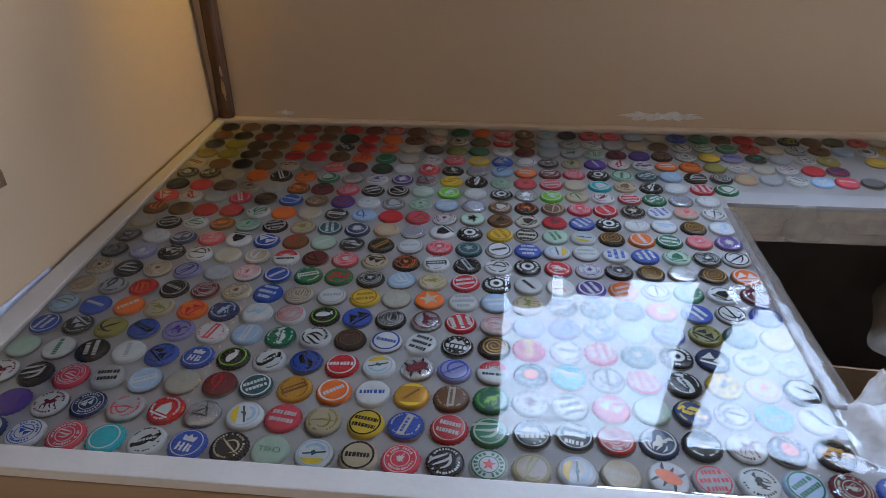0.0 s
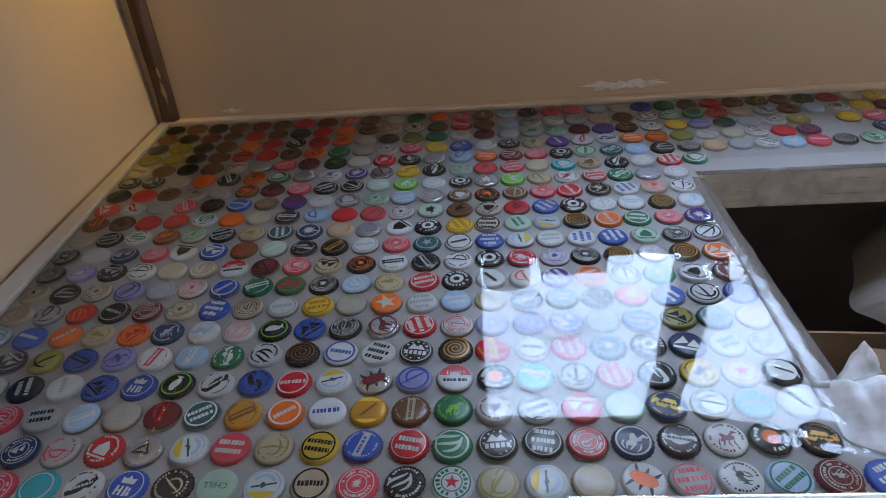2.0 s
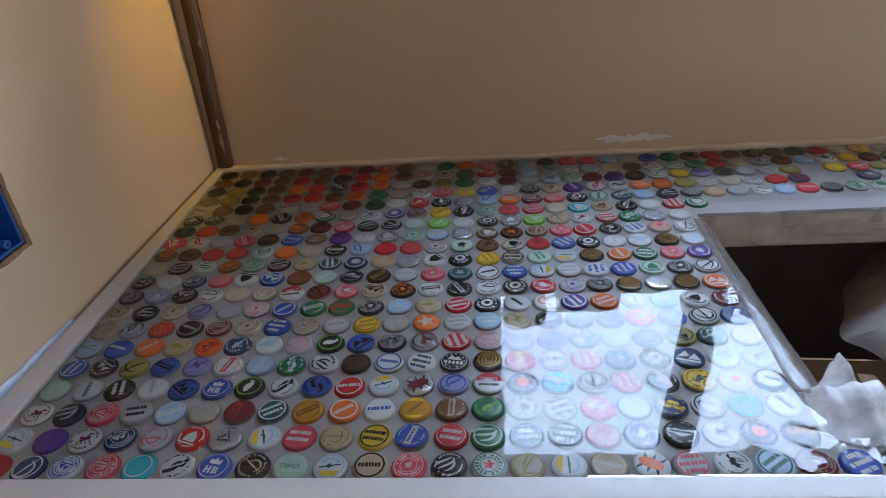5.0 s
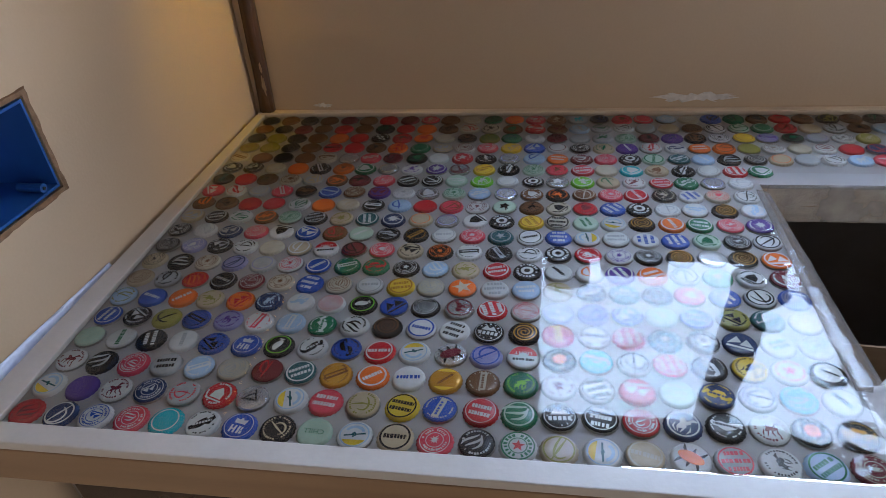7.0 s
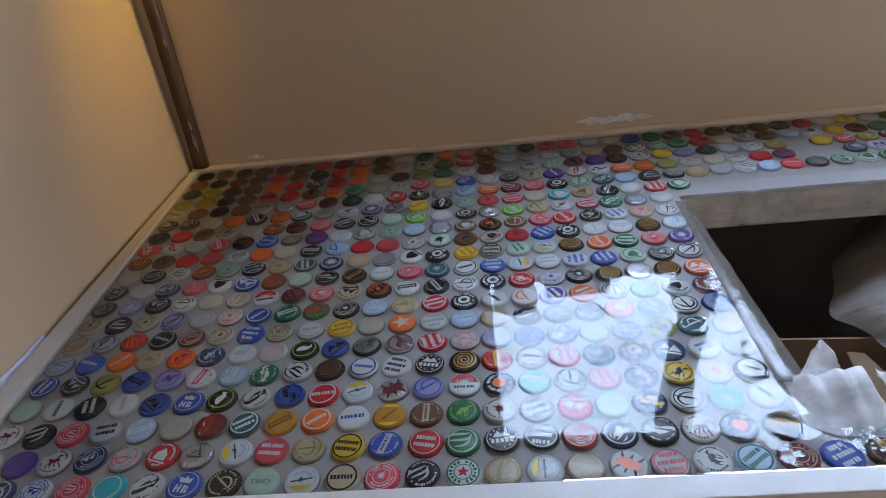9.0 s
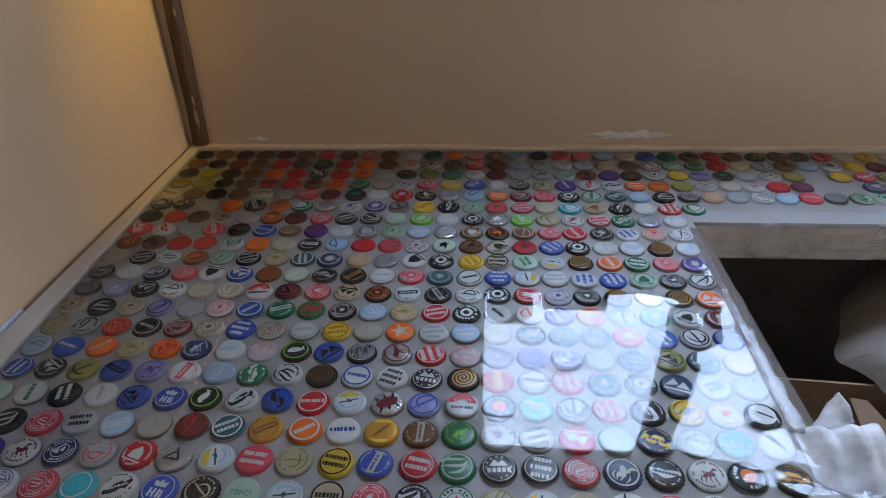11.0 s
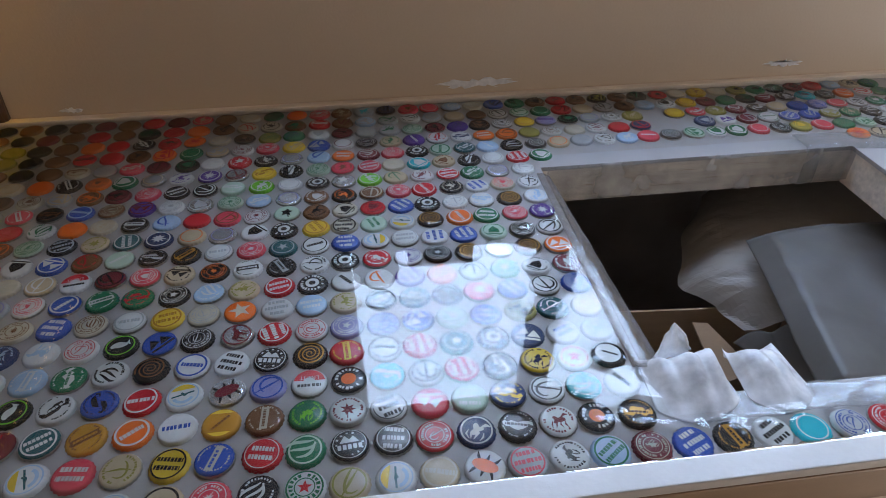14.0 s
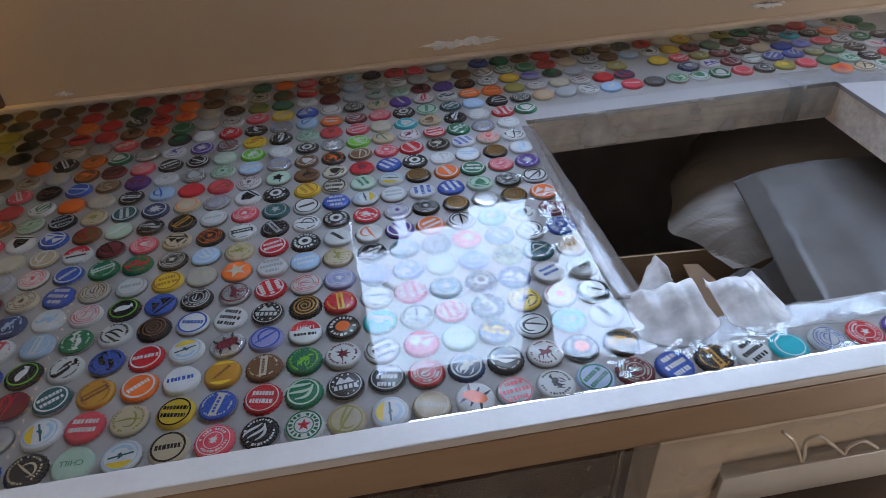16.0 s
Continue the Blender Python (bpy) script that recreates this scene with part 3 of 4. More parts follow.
def resin_lip(x0, x1):
    """Where the resin meets the front edging it climbs in a small curve."""
    ya = -DEPTH + EDGE - 0.0002

    def f(u, v):
        x = x0 + u * (x1 - x0)
        w = 0.0022 + 0.0010 * noise.noise(Vector((x * 30, 0, 0))) + 0.0010 * noise.noise(Vector((x * 90, 3, 0)))
        return (x, ya + (1 - v) * w, 0.00045 + 0.0002 * v * v)
    sheet("resin", f, int((x1 - x0) / 0.004), 8, M_resin, counter, label="resin lip along the edging").visible_shadow = False


resin_lip(0.57, XR)


resin_sheet(0.0133, hx0, -DEPTH + EDGE - 0.0002, -0.0152)
resin_sheet(hx0, XR, hy1 + 0.022, -0.0152)
resin_sheet(hx0, XR, -DEPTH + EDGE - 0.0002, hy0 - 0.022)


# ---- bottle caps: three signs each: paint, motif, ink ----
CAPS = """
1 rlm nlw wdb cdw trw wbk bCw kla eTg wyu atk cdw klw HHr alv wyu atW wEo xtc wlk utg mdW btw kbA wtk trw wdb rdw pdw wlk
2 wyu prp wlm ndw xlc rlw sVk wyu ctw alv ytk bbW rtw gle kMw ktw rdw nlw kbw wlm kRo kbA
3 wlm klx cdw xtk ubw Wdx mlr dtw AbB otw wtb AqB BbW glG wlm wtk clw etw nby wlk tlw wtk
4 e.e wtg ktw wtx blk bCw kFG wbk bbk rtw wyu sEm ilb whr kRo tbw wlk rtw kbw ylk w*c kOw
5 btw klx vlk bbk ilp wbc ubw gbw wlk ksB wtb wtk kMw ksA rby wtk rtw d*w kRw nlw wtb wdk
6 ulv btw otw alv olr nlu wlu wdr kFG blk kdw slm rtw wdr idw ilb blw elw btw vlk dlw wdA
7 adB xlk rlo ktx mdw WdB btw WdB wtx ytA Wdx o*W wtx utw alv kbw dMw ksw clw btw wlk bdw
8 adk klx WdB iln xri wdc btw gbw gbr kdw ulw alv rtw kRw wtk wlo ptw otw wlk glw wlk mlw
9 kdx idw klx wlk W.W alw whr mlk cdw alk kdo wbk kbx wlk kRw rlw wdp kdw ksA s.x ksA olw
10 kdw wdx nlx cdw wlk blw Blr etw kbx kbA wtx cdw d*x wtk btw wyv wtx wtb btw elg kdw wlk
11 alx ktx wlg Blo edg ktx alv dtw nlw aro sri wlk kRw ytA Wtk etg wyv ksA otw gtw cdw plw
12 Blo Blk rtr rdc wlg o.o Wda kbw ulb r.r clB wdm elk Blk Wlk rlm btw kRw wlx wbu ksA wbu
13 clw wbr xra cbw kbB btu BdW plm wdx slx edg ubw sri Blw klo BlW cdw rtw klW wtb Wdc wlk
14 kbd r.r Bdk WdB xla Blo mlk cdw ktw klw ebw Glw wrx kRw slw Glw alg wlm rtw gbw sri wlx
15 klx klx Wra o.o kbw odB glw sra wlp plw slm ybA kbw edg clB ctw W.W tlw alB kbw wrx rtw glw --- --- --- --- --- --- --- --- --- --- --- --- --- olr alk wlg crw
16 WbB B.k k.k B.B WbB s.x cbW mlk klg w.w rlw klw sri ulb otw mlw cdw kRw etg dbw utw klx ksw aro x.e wlk ulw ctw ksx elg wlg glw crw kdw vly crw glg elg klw rlw wlk
17 vlB v.k kdk B.m rbk r.k Blk olr gre alx wdm cdw yla blx wrm kdw alg ptw wbr wbn otw olB v.v wdB W.e wlm r.r nlr --- --- nlx wlp mlx wtg btw blx vlx gla klw wlr btw
18 k.k v.k k.k B.k o.r r.k kbw rlk olr Wrx kdB vdg gld wlx mlk x.x xlg edg mlk pln klB wdk yrA ibp klg xri wdk vla --- yrA cbw vlW mlw kbw arx btn ilb crw wlk glw klx
19 B.k k.k m.k B.k r.B B.k klg r.m o.B Blk Wlr Wlk Blg rbw Blm ulx xlg wlk xru arW Bdk wlk elg gre rlk arW xlk Blk ulx wlk yrB mlk gld klg mlx klx tln klw olw wlr gld
20 k.k B.k k.k B.k m.k B.k r.k mlB cla B.o Wra gdk orc cdw Bla xlt kln clB crx ulw Wra blk glk Blk rlm Blk klv Blk klg rlk Wra ylA Wra vlk glk kdg mlk rlm ulx alk gld
"""
R_TOP, R_SKIRT, FLUTES = 0.0146, 0.0162, 21


def cap_shell():
    """Crown cap: slightly domed printed top, rounded shoulder, fluted skirt."""
    n = FLUTES * 2
    prof = [(0.0, 0.0), (0.0070, -0.00005), (R_TOP - 0.0018, -0.00016), (R_TOP - 0.0005, -0.0005), (R_TOP + 0.0003, -0.0011), (R_TOP + 0.0008, -0.0019), (R_SKIRT - 0.0004, -0.0029), (R_SKIRT, -CAP_H + 0.0002)]
    verts, faces = [(0, 0, 0)], []
    for k, (r, z) in enumerate(prof[1:]):
        amp = (0, 0, 0, 0.0001, 0.0002, 0.0003, 0.00045)[k]
        verts += [((r + amp * (1 if j % 2 else -1)) * math.cos(2 * math.pi * j / n), (r + amp * (1 if j % 2 else -1)) * math.sin(2 * math.pi * j / n), z) for j in range(n)]
    faces += [(0, 1 + j, 1 + (j + 1) % n) for j in range(n)]
    for k in range(len(prof) - 2):
        a, b = 1 + k * n, 1 + (k + 1) * n
        faces += [(a + j, b + j, b + (j + 1) % n, a + (j + 1) % n) for j in range(n)]
    return verts, faces, [0] * (len(faces) - 2 * n) + [2] * (2 * n)


def disc(r, cx=0, cy=0, n=18, z=0.00022):
    return [(cx + r * math.cos(2 * math.pi * k / n), cy + r * math.sin(2 * math.pi * k / n), z) for k in range(n)], [tuple(range(n))]


def annulus(r0, r1, n=28, z=0.00018, a0=0.0, a1=2 * math.pi):
    full = a1 - a0 > 6.28
    m = n if full else n + 1
    v = [(r * math.cos(a0 + (a1 - a0) * k / n), r * math.sin(a0 + (a1 - a0) * k / n), z) for k in range(m) for r in (r0, r1)]
    return v, [(2 * k, 2 * k + 1, 2 * ((k + 1) % m) + 1, 2 * ((k + 1) % m)) for k in range(n)]


def bar(x0, x1, y0, y1, z=0.0002):
    return [(x0, y0, z), (x1, y0, z), (x1, y1, z), (x0, y1, z)], [(0, 1, 2, 3)]


def poly(pts, z=0.0002):
    """A fan from the middle, so that hollow outlines fill rightly."""
    n = len(pts)
    cx, cy = sum(p[0] for p in pts) / n, sum(p[1] for p in pts) / n
    return [(cx, cy, z)] + [(x, y, z) for x, y in pts], [(0, 1 + k, 1 + (k + 1) % n) for k in range(n)]


def words(r, rows, width, h):
    """Lines of unreadable print: runs of short strokes."""
    out = []
    for k in range(rows):
        y = (k - (rows - 1) / 2) * h * 1.75
        w = math.sqrt(max(0.0, (width / 2) ** 2 - y * y)) * r.uniform(0.75, 1.0)
        x = -w
        while x < w:
            s = r.uniform(0.0014, 0.0026)
            out.append(bar(x, min(x + s, w), y - h / 2 * r.uniform(0.85, 1), y + h / 2 * r.uniform(0.85, 1)))
            x += s + (0.0005 if r.random() < 0.85 else 0.0012)
    return out


def ring_words(r, ra, rb, count=34, skip=0.15):
    """Unreadable print round the edge: two runs of strokes with gaps between."""
    out, gap, ph = [], r.uniform(0.25, 0.7), r.uniform(0, 6.28)
    for k in range(count):
        a = 2 * math.pi * k / count
        if abs(math.sin(a)) > gap * 0.5 and r.random() > skip:
            in_, out_ = r.uniform(0, 0.25) * (rb - ra), r.uniform(0, 0.25) * (rb - ra)
            out.append(annulus(ra + in_, rb - out_, 1, 0.0002, a + ph, a + ph + 2 * math.pi / count * r.uniform(0.45, 0.85)))
    return out


def stroke(pts, w, z=0.00022):
    """A brush stroke along points, thick in the middle."""
    n, L, R = len(pts), [], []
    for k, (x, y) in enumerate(pts):
        x0, y0 = pts[max(k - 1, 0)]
        x1, y1 = pts[min(k + 1, n - 1)]
        d = math.hypot(x1 - x0, y1 - y0) or 1
        h = w * (0.35 + 0.65 * math.sin(math.pi * k / (n - 1)))
        L.append((x - (y1 - y0) / d * h, y + (x1 - x0) / d * h, z)), R.append((x + (y1 - y0) / d * h, y - (x1 - x0) / d * h, z))
    return L + R, [(k, k + 1, n + k + 1, n + k) for k in range(n - 1)]


def emblem(r):
    """A small printed device: leaf, peaks, wing, creature, shield or flourish."""
    kind = r.choice(("leaf", "peaks", "wing", "creature", "shield", "flourish", "flourish", "creature"))
    if kind == "leaf":
        n = r.choice((5, 7, 9))
        pts = [((0.0062 if k % 2 == 0 else 0.0030) * r.uniform(0.8, 1.15) * math.cos(math.pi * k / n), (0.0062 if k % 2 == 0 else 0.0030) * r.uniform(0.8, 1.15) * math.sin(math.pi * k / n)) for k in range(2 * n)]
        return [poly(pts), bar(-0.0004, 0.0004, -0.0085, -0.004)]
    if kind == "peaks":
        return [poly([(-0.0085, -0.003), (-0.0030, 0.0055), (0.0005, 0.0)]), poly([(-0.0005, -0.003), (0.0035, 0.0040), (0.0085, -0.003)]), bar(-0.0085, 0.0085, -0.0058, -0.0040)]
    if kind == "wing":
        return [stroke([(-0.007 + 0.0023 * k, 0.004 * math.sin(k * 0.5 + j) - 0.0025 * j) for k in range(7)], 0.0011) for j in range(3)]
    if kind == "creature":
        out = [blob(r, 0.0040)]
        for j in range(4):
            x = -0.0045 + 0.003 * j
            out.append(stroke([(x, -0.001), (x + r.uniform(-0.001, 0.001), -0.004), (x + r.uniform(-0.002, 0.002), -0.0068)], 0.0006))
        return out + [stroke([(0.002, 0.002), (0.0045, 0.0045), (0.0070, 0.0042)], 0.0012)]
    if kind == "shield":
        return [poly([(-0.0055, 0.005), (0.0055, 0.005), (0.005, -0.001), (0.0, -0.0065), (-0.005, -0.001)]), bar(-0.0078, 0.0078, 0.0062, 0.0076)]
    a, b = r.uniform(2, 4), r.uniform(0, 6)
    return [stroke([(0.0074 * math.sin(a * t / 9 + b) * (0.5 + t / 24), 0.0066 * math.cos(1.7 * t / 6 + b)) for t in range(13)], 0.0008), stroke([(-0.008, -0.003 + r.uniform(-.002, .002)), (0.0, 0.0), (0.008, 0.003 + r.uniform(-.002, .002))], 0.0009)]


def seed_of(r):
    return r.uniform(0, 6.28)


def blob(r, size, z=0.0002, n=22):
    ph = [r.uniform(0, 6.28) for _ in range(4)]
    return poly([(size * (1 + sum(0.30 / (j ** 0.5) * math.sin((j + 1) * a + ph[j - 1]) for j in (1, 2, 3, 4))) * math.cos(a) * 0.9, size * (1 + sum(0.30 / (j ** 0.5) * math.sin((j + 1) * a + ph[j - 1]) for j in (1, 2, 3, 4))) * math.sin(a) * 0.8) for a in (2 * math.pi * k / n for k in range(n))], z)


def star(r1, r2, z=0.0002):
    return poly([((r1 if k % 2 == 0 else r2) * math.cos(math.pi * k / 5 + 1.57), (r1 if k % 2 == 0 else r2) * math.sin(math.pi * k / 5 + 1.57)) for k in range(10)], z)


def spiral(turns=3.4, n=90):
    v, f = [], []
    for k in range(n + 1):
        a = 2 * math.pi * turns * k / n
        r = 0.0010 + 0.0104 * k / n
        w = 0.00045 + 0.0002 * k / n
        v += [((r - w) * math.cos(a), (r - w) * math.sin(a), 0.0002), ((r + w) * math.cos(a), (r + w) * math.sin(a), 0.0002)]
    return v, [(2 * k, 2 * k + 1, 2 * k + 3, 2 * k + 2) for k in range(n)]


def segment(a0, a1, R=0.0112, z=0.00018, n=14):
    return [(R * math.cos(a0 + (a1 - a0) * k / n), R * math.sin(a0 + (a1 - a0) * k / n), z) for k in range(n + 1)], [tuple(range(n + 1))]


def motif(code, r):
    """Printed shapes of a cap: pieces for the first ink (1) and, for some, further inks by letter."""
    m, out = code[1], []
    add = lambda pieces, ink=1: out.extend((p, ink) for p in pieces)
    if m == "r":
        add([annulus(0.0098, 0.0108)])
    elif m == "l":
        k = r.random()
        if k < 0.55:
            add(ring_words(r, 0.0090, 0.0112, 30, 0.10))
        elif k < 0.8:
            add([annulus(0.0103, 0.0116)])
        g = 1.0 if k < 0.55 else 1.22
        add([(list((x * g, y * g, z) for x, y, z in v), f) for v, f in emblem(r)])
    elif m == "t":
        add(words(r, r.choice((1, 2, 2, 3)), 0.0205, r.uniform(0.0034, 0.0042)))
        if r.random() < 0.6:
            add([annulus(0.0112 - r.uniform(0, 0.0010), 0.0118)])
    elif m == "b":
        add([bar(-0.0098, 0.0098, -0.0030, 0.0026)] if r.random() < 0.4 else [stroke([(-0.0104 + 0.0026 * k, 0.0022 * math.sin(k * 0.8 + seed_of(r))) for k in range(9)], 0.0034, 0.0002)])
        add(words(r, 1, 0.018, 0.0022) and [(list((x, y, 0.0003) for x, y, z in v), f) for v, f in words(r, 1, 0.018, 0.0022)], 0)
        add(ring_words(r, 0.0094, 0.0110, 34, 0.2))
    elif m == "d":
        add([annulus(0.0108, 0.0114), annulus(0.0062, 0.0068)])
        add(ring_words(r, 0.0077, 0.0099, 30, 0.08))
        add([((v, f)) for v, f in ((list((x * 0.62, y * 0.62, z) for x, y, z in vv), ff_) for vv, ff_ in emblem(r))])
    elif m == "R":
        add(ring_words(r, 0.0078, 0.0112, 20, 0.1), "w")
        add([annulus(0.0030, 0.0062) if code[2] == "w" else disc(0.0058)], 1)
    elif m == "s":
        add([spiral()])
    elif m == "*":
        add([star(0.0100, 0.0042)] if code[0] == "o" else [annulus(0.0098, 0.0108), star(0.0058, 0.0024)])
    elif m == "H":
        add([annulus(0.0112, 0.0124)], "g")
        add([annulus(0.0062, 0.0070)], "g"), add(ring_words(r, 0.0074, 0.0108, 18, 0.08), "g")
        add([star(0.0052, 0.0021)], 1)
    elif m == "h":
        add([segment(0.12, math.pi - 0.12, 0.0118)]), add([(list((x, y - 0.0035, z) for x, y, z in v), f) for v, f in words(r, 1, 0.019, 0.003)], "k")
        add([(list((x, y + 0.0040, z + 0.0001) for x, y, z in v), f) for v, f in letters("LIGHT", 0.0052)], "w")
    elif m == "y":
        add([annulus(0.0104, 0.0114)], "u")
        add([segment(0.35, 2.5, 0.0100)], "y")
        add([bar(-0.0085, 0.0080, -0.0006, 0.0008, 0.0003), blob(r, 0.0022, 0.0003)], "d")
        add([annulus(0.0060, 0.0085, 10, 0.0002, 3.4, 5.6)], "u")
    elif m == "q":
        add([segment(0, 1.57, 0.0116), segment(3.14, 4.71, 0.0116)], "y")
        add([(list((x, y, 0.0003) for x, y, z in v), f) for v, f in words(r, 1, 0.020, 0.0024)], 1)
    elif m == "O":
        add([disc(0.0102, 0.0008, 0.0004, 24)]), add([bar(-0.007, 0.006, -0.001, 0.0008, 0.0004)], "k")
    elif m == "C":                       # crown over two blocks
        add([annulus(0.0108, 0.0114), bar(-0.0055, -0.0038, -0.0075, -0.0005), bar(-0.0022, -0.0005, -0.0075, -0.0005), bar(-0.0040, -0.0020, -0.0046, -0.0034), bar(0.0010, 0.0028, -0.0075, -0.0005), bar(0.0034, 0.0054, -0.0070, -0.0043), bar(0.0034, 0.0050, -0.0037, -0.0010)])
        add([poly([(-0.0045, 0.0015), (-0.0052, 0.0062), (-0.0024, 0.0042), (0.0, 0.0078), (0.0024, 0.0042), (0.0052, 0.0062), (0.0045, 0.0015)])])
    elif m == "M":                       # peaks over a word, print round the edge
        add([annulus(0.0112, 0.0118), poly([(-0.0070, 0.0010), (-0.0030, 0.0072), (0.0, 0.0030), (0.0030, 0.0062), (0.0070, 0.0010)])])
        add([bar(-0.0085 + 0.0036 * k, -0.0060 + 0.0036 * k, -0.0045, -0.0005) for k in range(5)])
        add(ring_words(r, 0.0080, 0.0102, 26, 0.1)[::2])
    elif m == "F":                       # pale fish in a bright ring
        add([annulus(0.0102, 0.0113)])
        add([stroke([(-0.0072 + 0.0018 * k, 0.0010 * math.sin(k * 0.7)) for k in range(8)], 0.0034), poly([(0.0048, 0.0004), (0.0078, 0.0034), (0.0072, -0.0030)])], "w")
    elif m == "E":                       # beetle with six legs
        add([(list((x * 1.25, y * 0.66, z) for x, y, z in v), f) for v, f in (disc(0.0074, 0, 0, 22, 0.0003),)])
        add([stroke([(x * 0.4, 0.0), (x, y * 0.8), (x * 1.25, y * 1.35)], 0.0011) for x in (-0.0066, 0.0, 0.0066) for y in (-0.0066, 0.0066)], "k")
    elif m == "V":                       # drawn triangle
        add([stroke([(-0.0080, -0.0040), (-0.0010, 0.0030), (0.0010, 0.0062)], 0.0008), stroke([(0.0010, 0.0062), (0.0030, 0.0), (0.0062, -0.0052)], 0.0010), stroke([(0.0062, -0.0052), (0.0, -0.0030), (-0.0040, -0.0008)], 0.0008)])
    elif m == "T":
        add(letters("CHILL", 0.0062), 1)
    return out


def letters(text, size):
    """Words that can be read, as filled outlines."""
    cu = bpy.data.curves.new(text, "FONT")
    cu.body, cu.size, cu.align_x, cu.align_y = text, size, "CENTER", "CENTER"
    cu.resolution_u = 2
    ob = new("letters", cu)
    dg = bpy.context.evaluated_depsgraph_get()
    me = bpy.data.meshes.new_from_object(ob.evaluated_get(dg))
    res = ([(-v.co.x, -v.co.y, 0.00022) for v in me.vertices], [tuple(p.vertices) for p in me.polygons])
    bpy.data.objects.remove(ob)
    bpy.data.curves.remove(cu)
    bpy.data.meshes.remove(me)
    return [res]


SHELL = cap_shell()


def cap_data(code, seed):
    """Vertices, faces, a material key for each face."""
    V, F = list(SHELL[0]), list(SHELL[1])
    K = [code[0] if k == 0 else ("rim" if code[0] == "s" or seed % 4 == 0 else code[0]) for k in SHELL[2]]
    for (v, f), ink in motif(code, random.Random(seed * 13 + sum(map(ord, code)))):
        o = len(V)
        V += [(x * 1.15, y * 1.15, z - 0.00020 * (math.hypot(x, y) / 0.0115) ** 3) for x, y, z in v]
        F += [tuple(i + o for i in g) for g in f]
        key = code[2] if ink == 1 else (code[0] if ink == 0 else ink)
        K += [key] * len(f)
    return V, F, K


def material_of(key):
    return M_tin if key == "rim" else CAPM["w" if key == "H" else key]


NEAR = -0.46          # caps in front of this line, and beside the cut-out, are parts of their own
cache, far_v, far_f, far_k, count = {}, [], [], [], 0
for line in CAPS.strip().splitlines():
    row, *codes = line.split()
    row = int(row)
    shift = rng.uniform(-0.002, 0.002)
    for i, code in enumerate(codes):
        jx, jy, jz = rng.uniform(-0.0009, 0.0009), rng.uniform(-0.0009, 0.0009), rng.uniform(-0.0003, 0.0002)
        turn, tx, ty, seed = rng.uniform(0, 360), rng.gauss(0, 1.0), rng.gauss(0, 1.0), rng.randrange(9)
        if code == "---":
            continue
        if code[1] in "tTbyhH":
            turn = rng.choice((0, 180, 180, 90, -60, 30)) + rng.uniform(-25, 25)
        if code[1] in "THhCM":
            turn = rng.uniform(-12, 12)
        x, y = CAP_X + (i - WIDE_COLS) * (PITCH_X if i > WIDE_COLS else WIDE_X) + jx, CAP_Y - (20 - row) * PITCH_Y + jy
        m = pose(x, y, -0.0009 + jz, tx, ty, turn)
        if y < NEAR or (0.5 < x < hx0 and y < -0.32):
            key = (code, seed)
            if key not in cache:
                V, F, K = cap_data(code, seed)
                keys = sorted(set(K))
                me = mesh_from("bottle_cap", V, F, [material_of(k) for k in keys], [keys.index(k) for k in K])
                me.polygons.foreach_set("use_smooth", [len(p.vertices) == 4 and p.vertices[0] < len(SHELL[0]) for p in me.polygons])
                cache[key] = me
            ob = new("bottle_cap", cache[key])
            ob.parent = counter
            ob.matrix_basis = m
            count += 1
        else:
            V, F, K = cap_data(code, seed)
            o = len(far_v)
            far_v += [m @ Vector(v) for v in V]
            far_f += [tuple(q + o for q in f) for f in F]
            far_k += K
keys = sorted(set(far_k))
far = new("bottle_caps", mesh_from("bottle_caps", far_v, far_f, [material_of(k) for k in keys], [keys.index(k) for k in far_k]))
far.parent = counter
tagged(far, "assorted bottle caps set in resin", kind="stuff")

# ---- beside and in the cut-out ----
# clear film hanging from the edge of the resin
def hang(u, v):
    y = -0.262 - 0.345 * u
    wob = crumple((u * 0.5, v * 0.2, 0.1), 0.06, 2)
    x = hx0 - 0.012 + 0.040 * math.sin(min(1, v * 1.6) * 1.57) * (0.5 + 0.6 * u) + 0.003 * wob * v
    return (x, y + 0.0015 * wob, 0.001 - max(0.0, v - 0.18) * (0.020 + 0.055 * u) + 0.0015 * wob * (1 - v))


flap = sheet("plastic_film", hang, 60, 16, M_flap, thick=0.0003)
tagged(flap, "clear wrinkled plastic film over the cut-out edge", "plastic film")


def front_film(u, v):
    x = hx0 + 0.02 + 0.55 * u
    w = crumple((x, v * 0.1, 0.3), 0.05, 5)
    y = hy0 - 0.030 + 0.042 * v + 0.004 * w
    return (x, y, -0.004 + 0.0035 * (w + 0.4) * (1 - v) - max(0, v - 0.7) * 0.05)


ff = sheet("plastic_film", front_film, 80, 14, M_film, thick=0.0003)
tagged(ff, "clear crinkled plastic film along the cut-out edge", "plastic film")

def corner_film(u, v):
    c = creases(u, v, 31)
    x = 1.165 + 0.16 * u
    fold = min(1.0, v * 1.7)
    return (x, hy1 + 0.035 - 0.045 * fold + 0.004 * c - 0.05 * max(0, u - 0.5) * (1 - v), 0.0015 + 0.004 * c * (1 - v) - 0.055 * max(0.0, v - 0.5) * 2 + 0.002 * crumple((u, v, 0.1), 0.2, 3, 3))


tagged(sheet("plastic_film", corner_film, 34, 24, M_film, thick=0.0003), "clear crinkled plastic film folded over the cut-out corner", "plastic film")

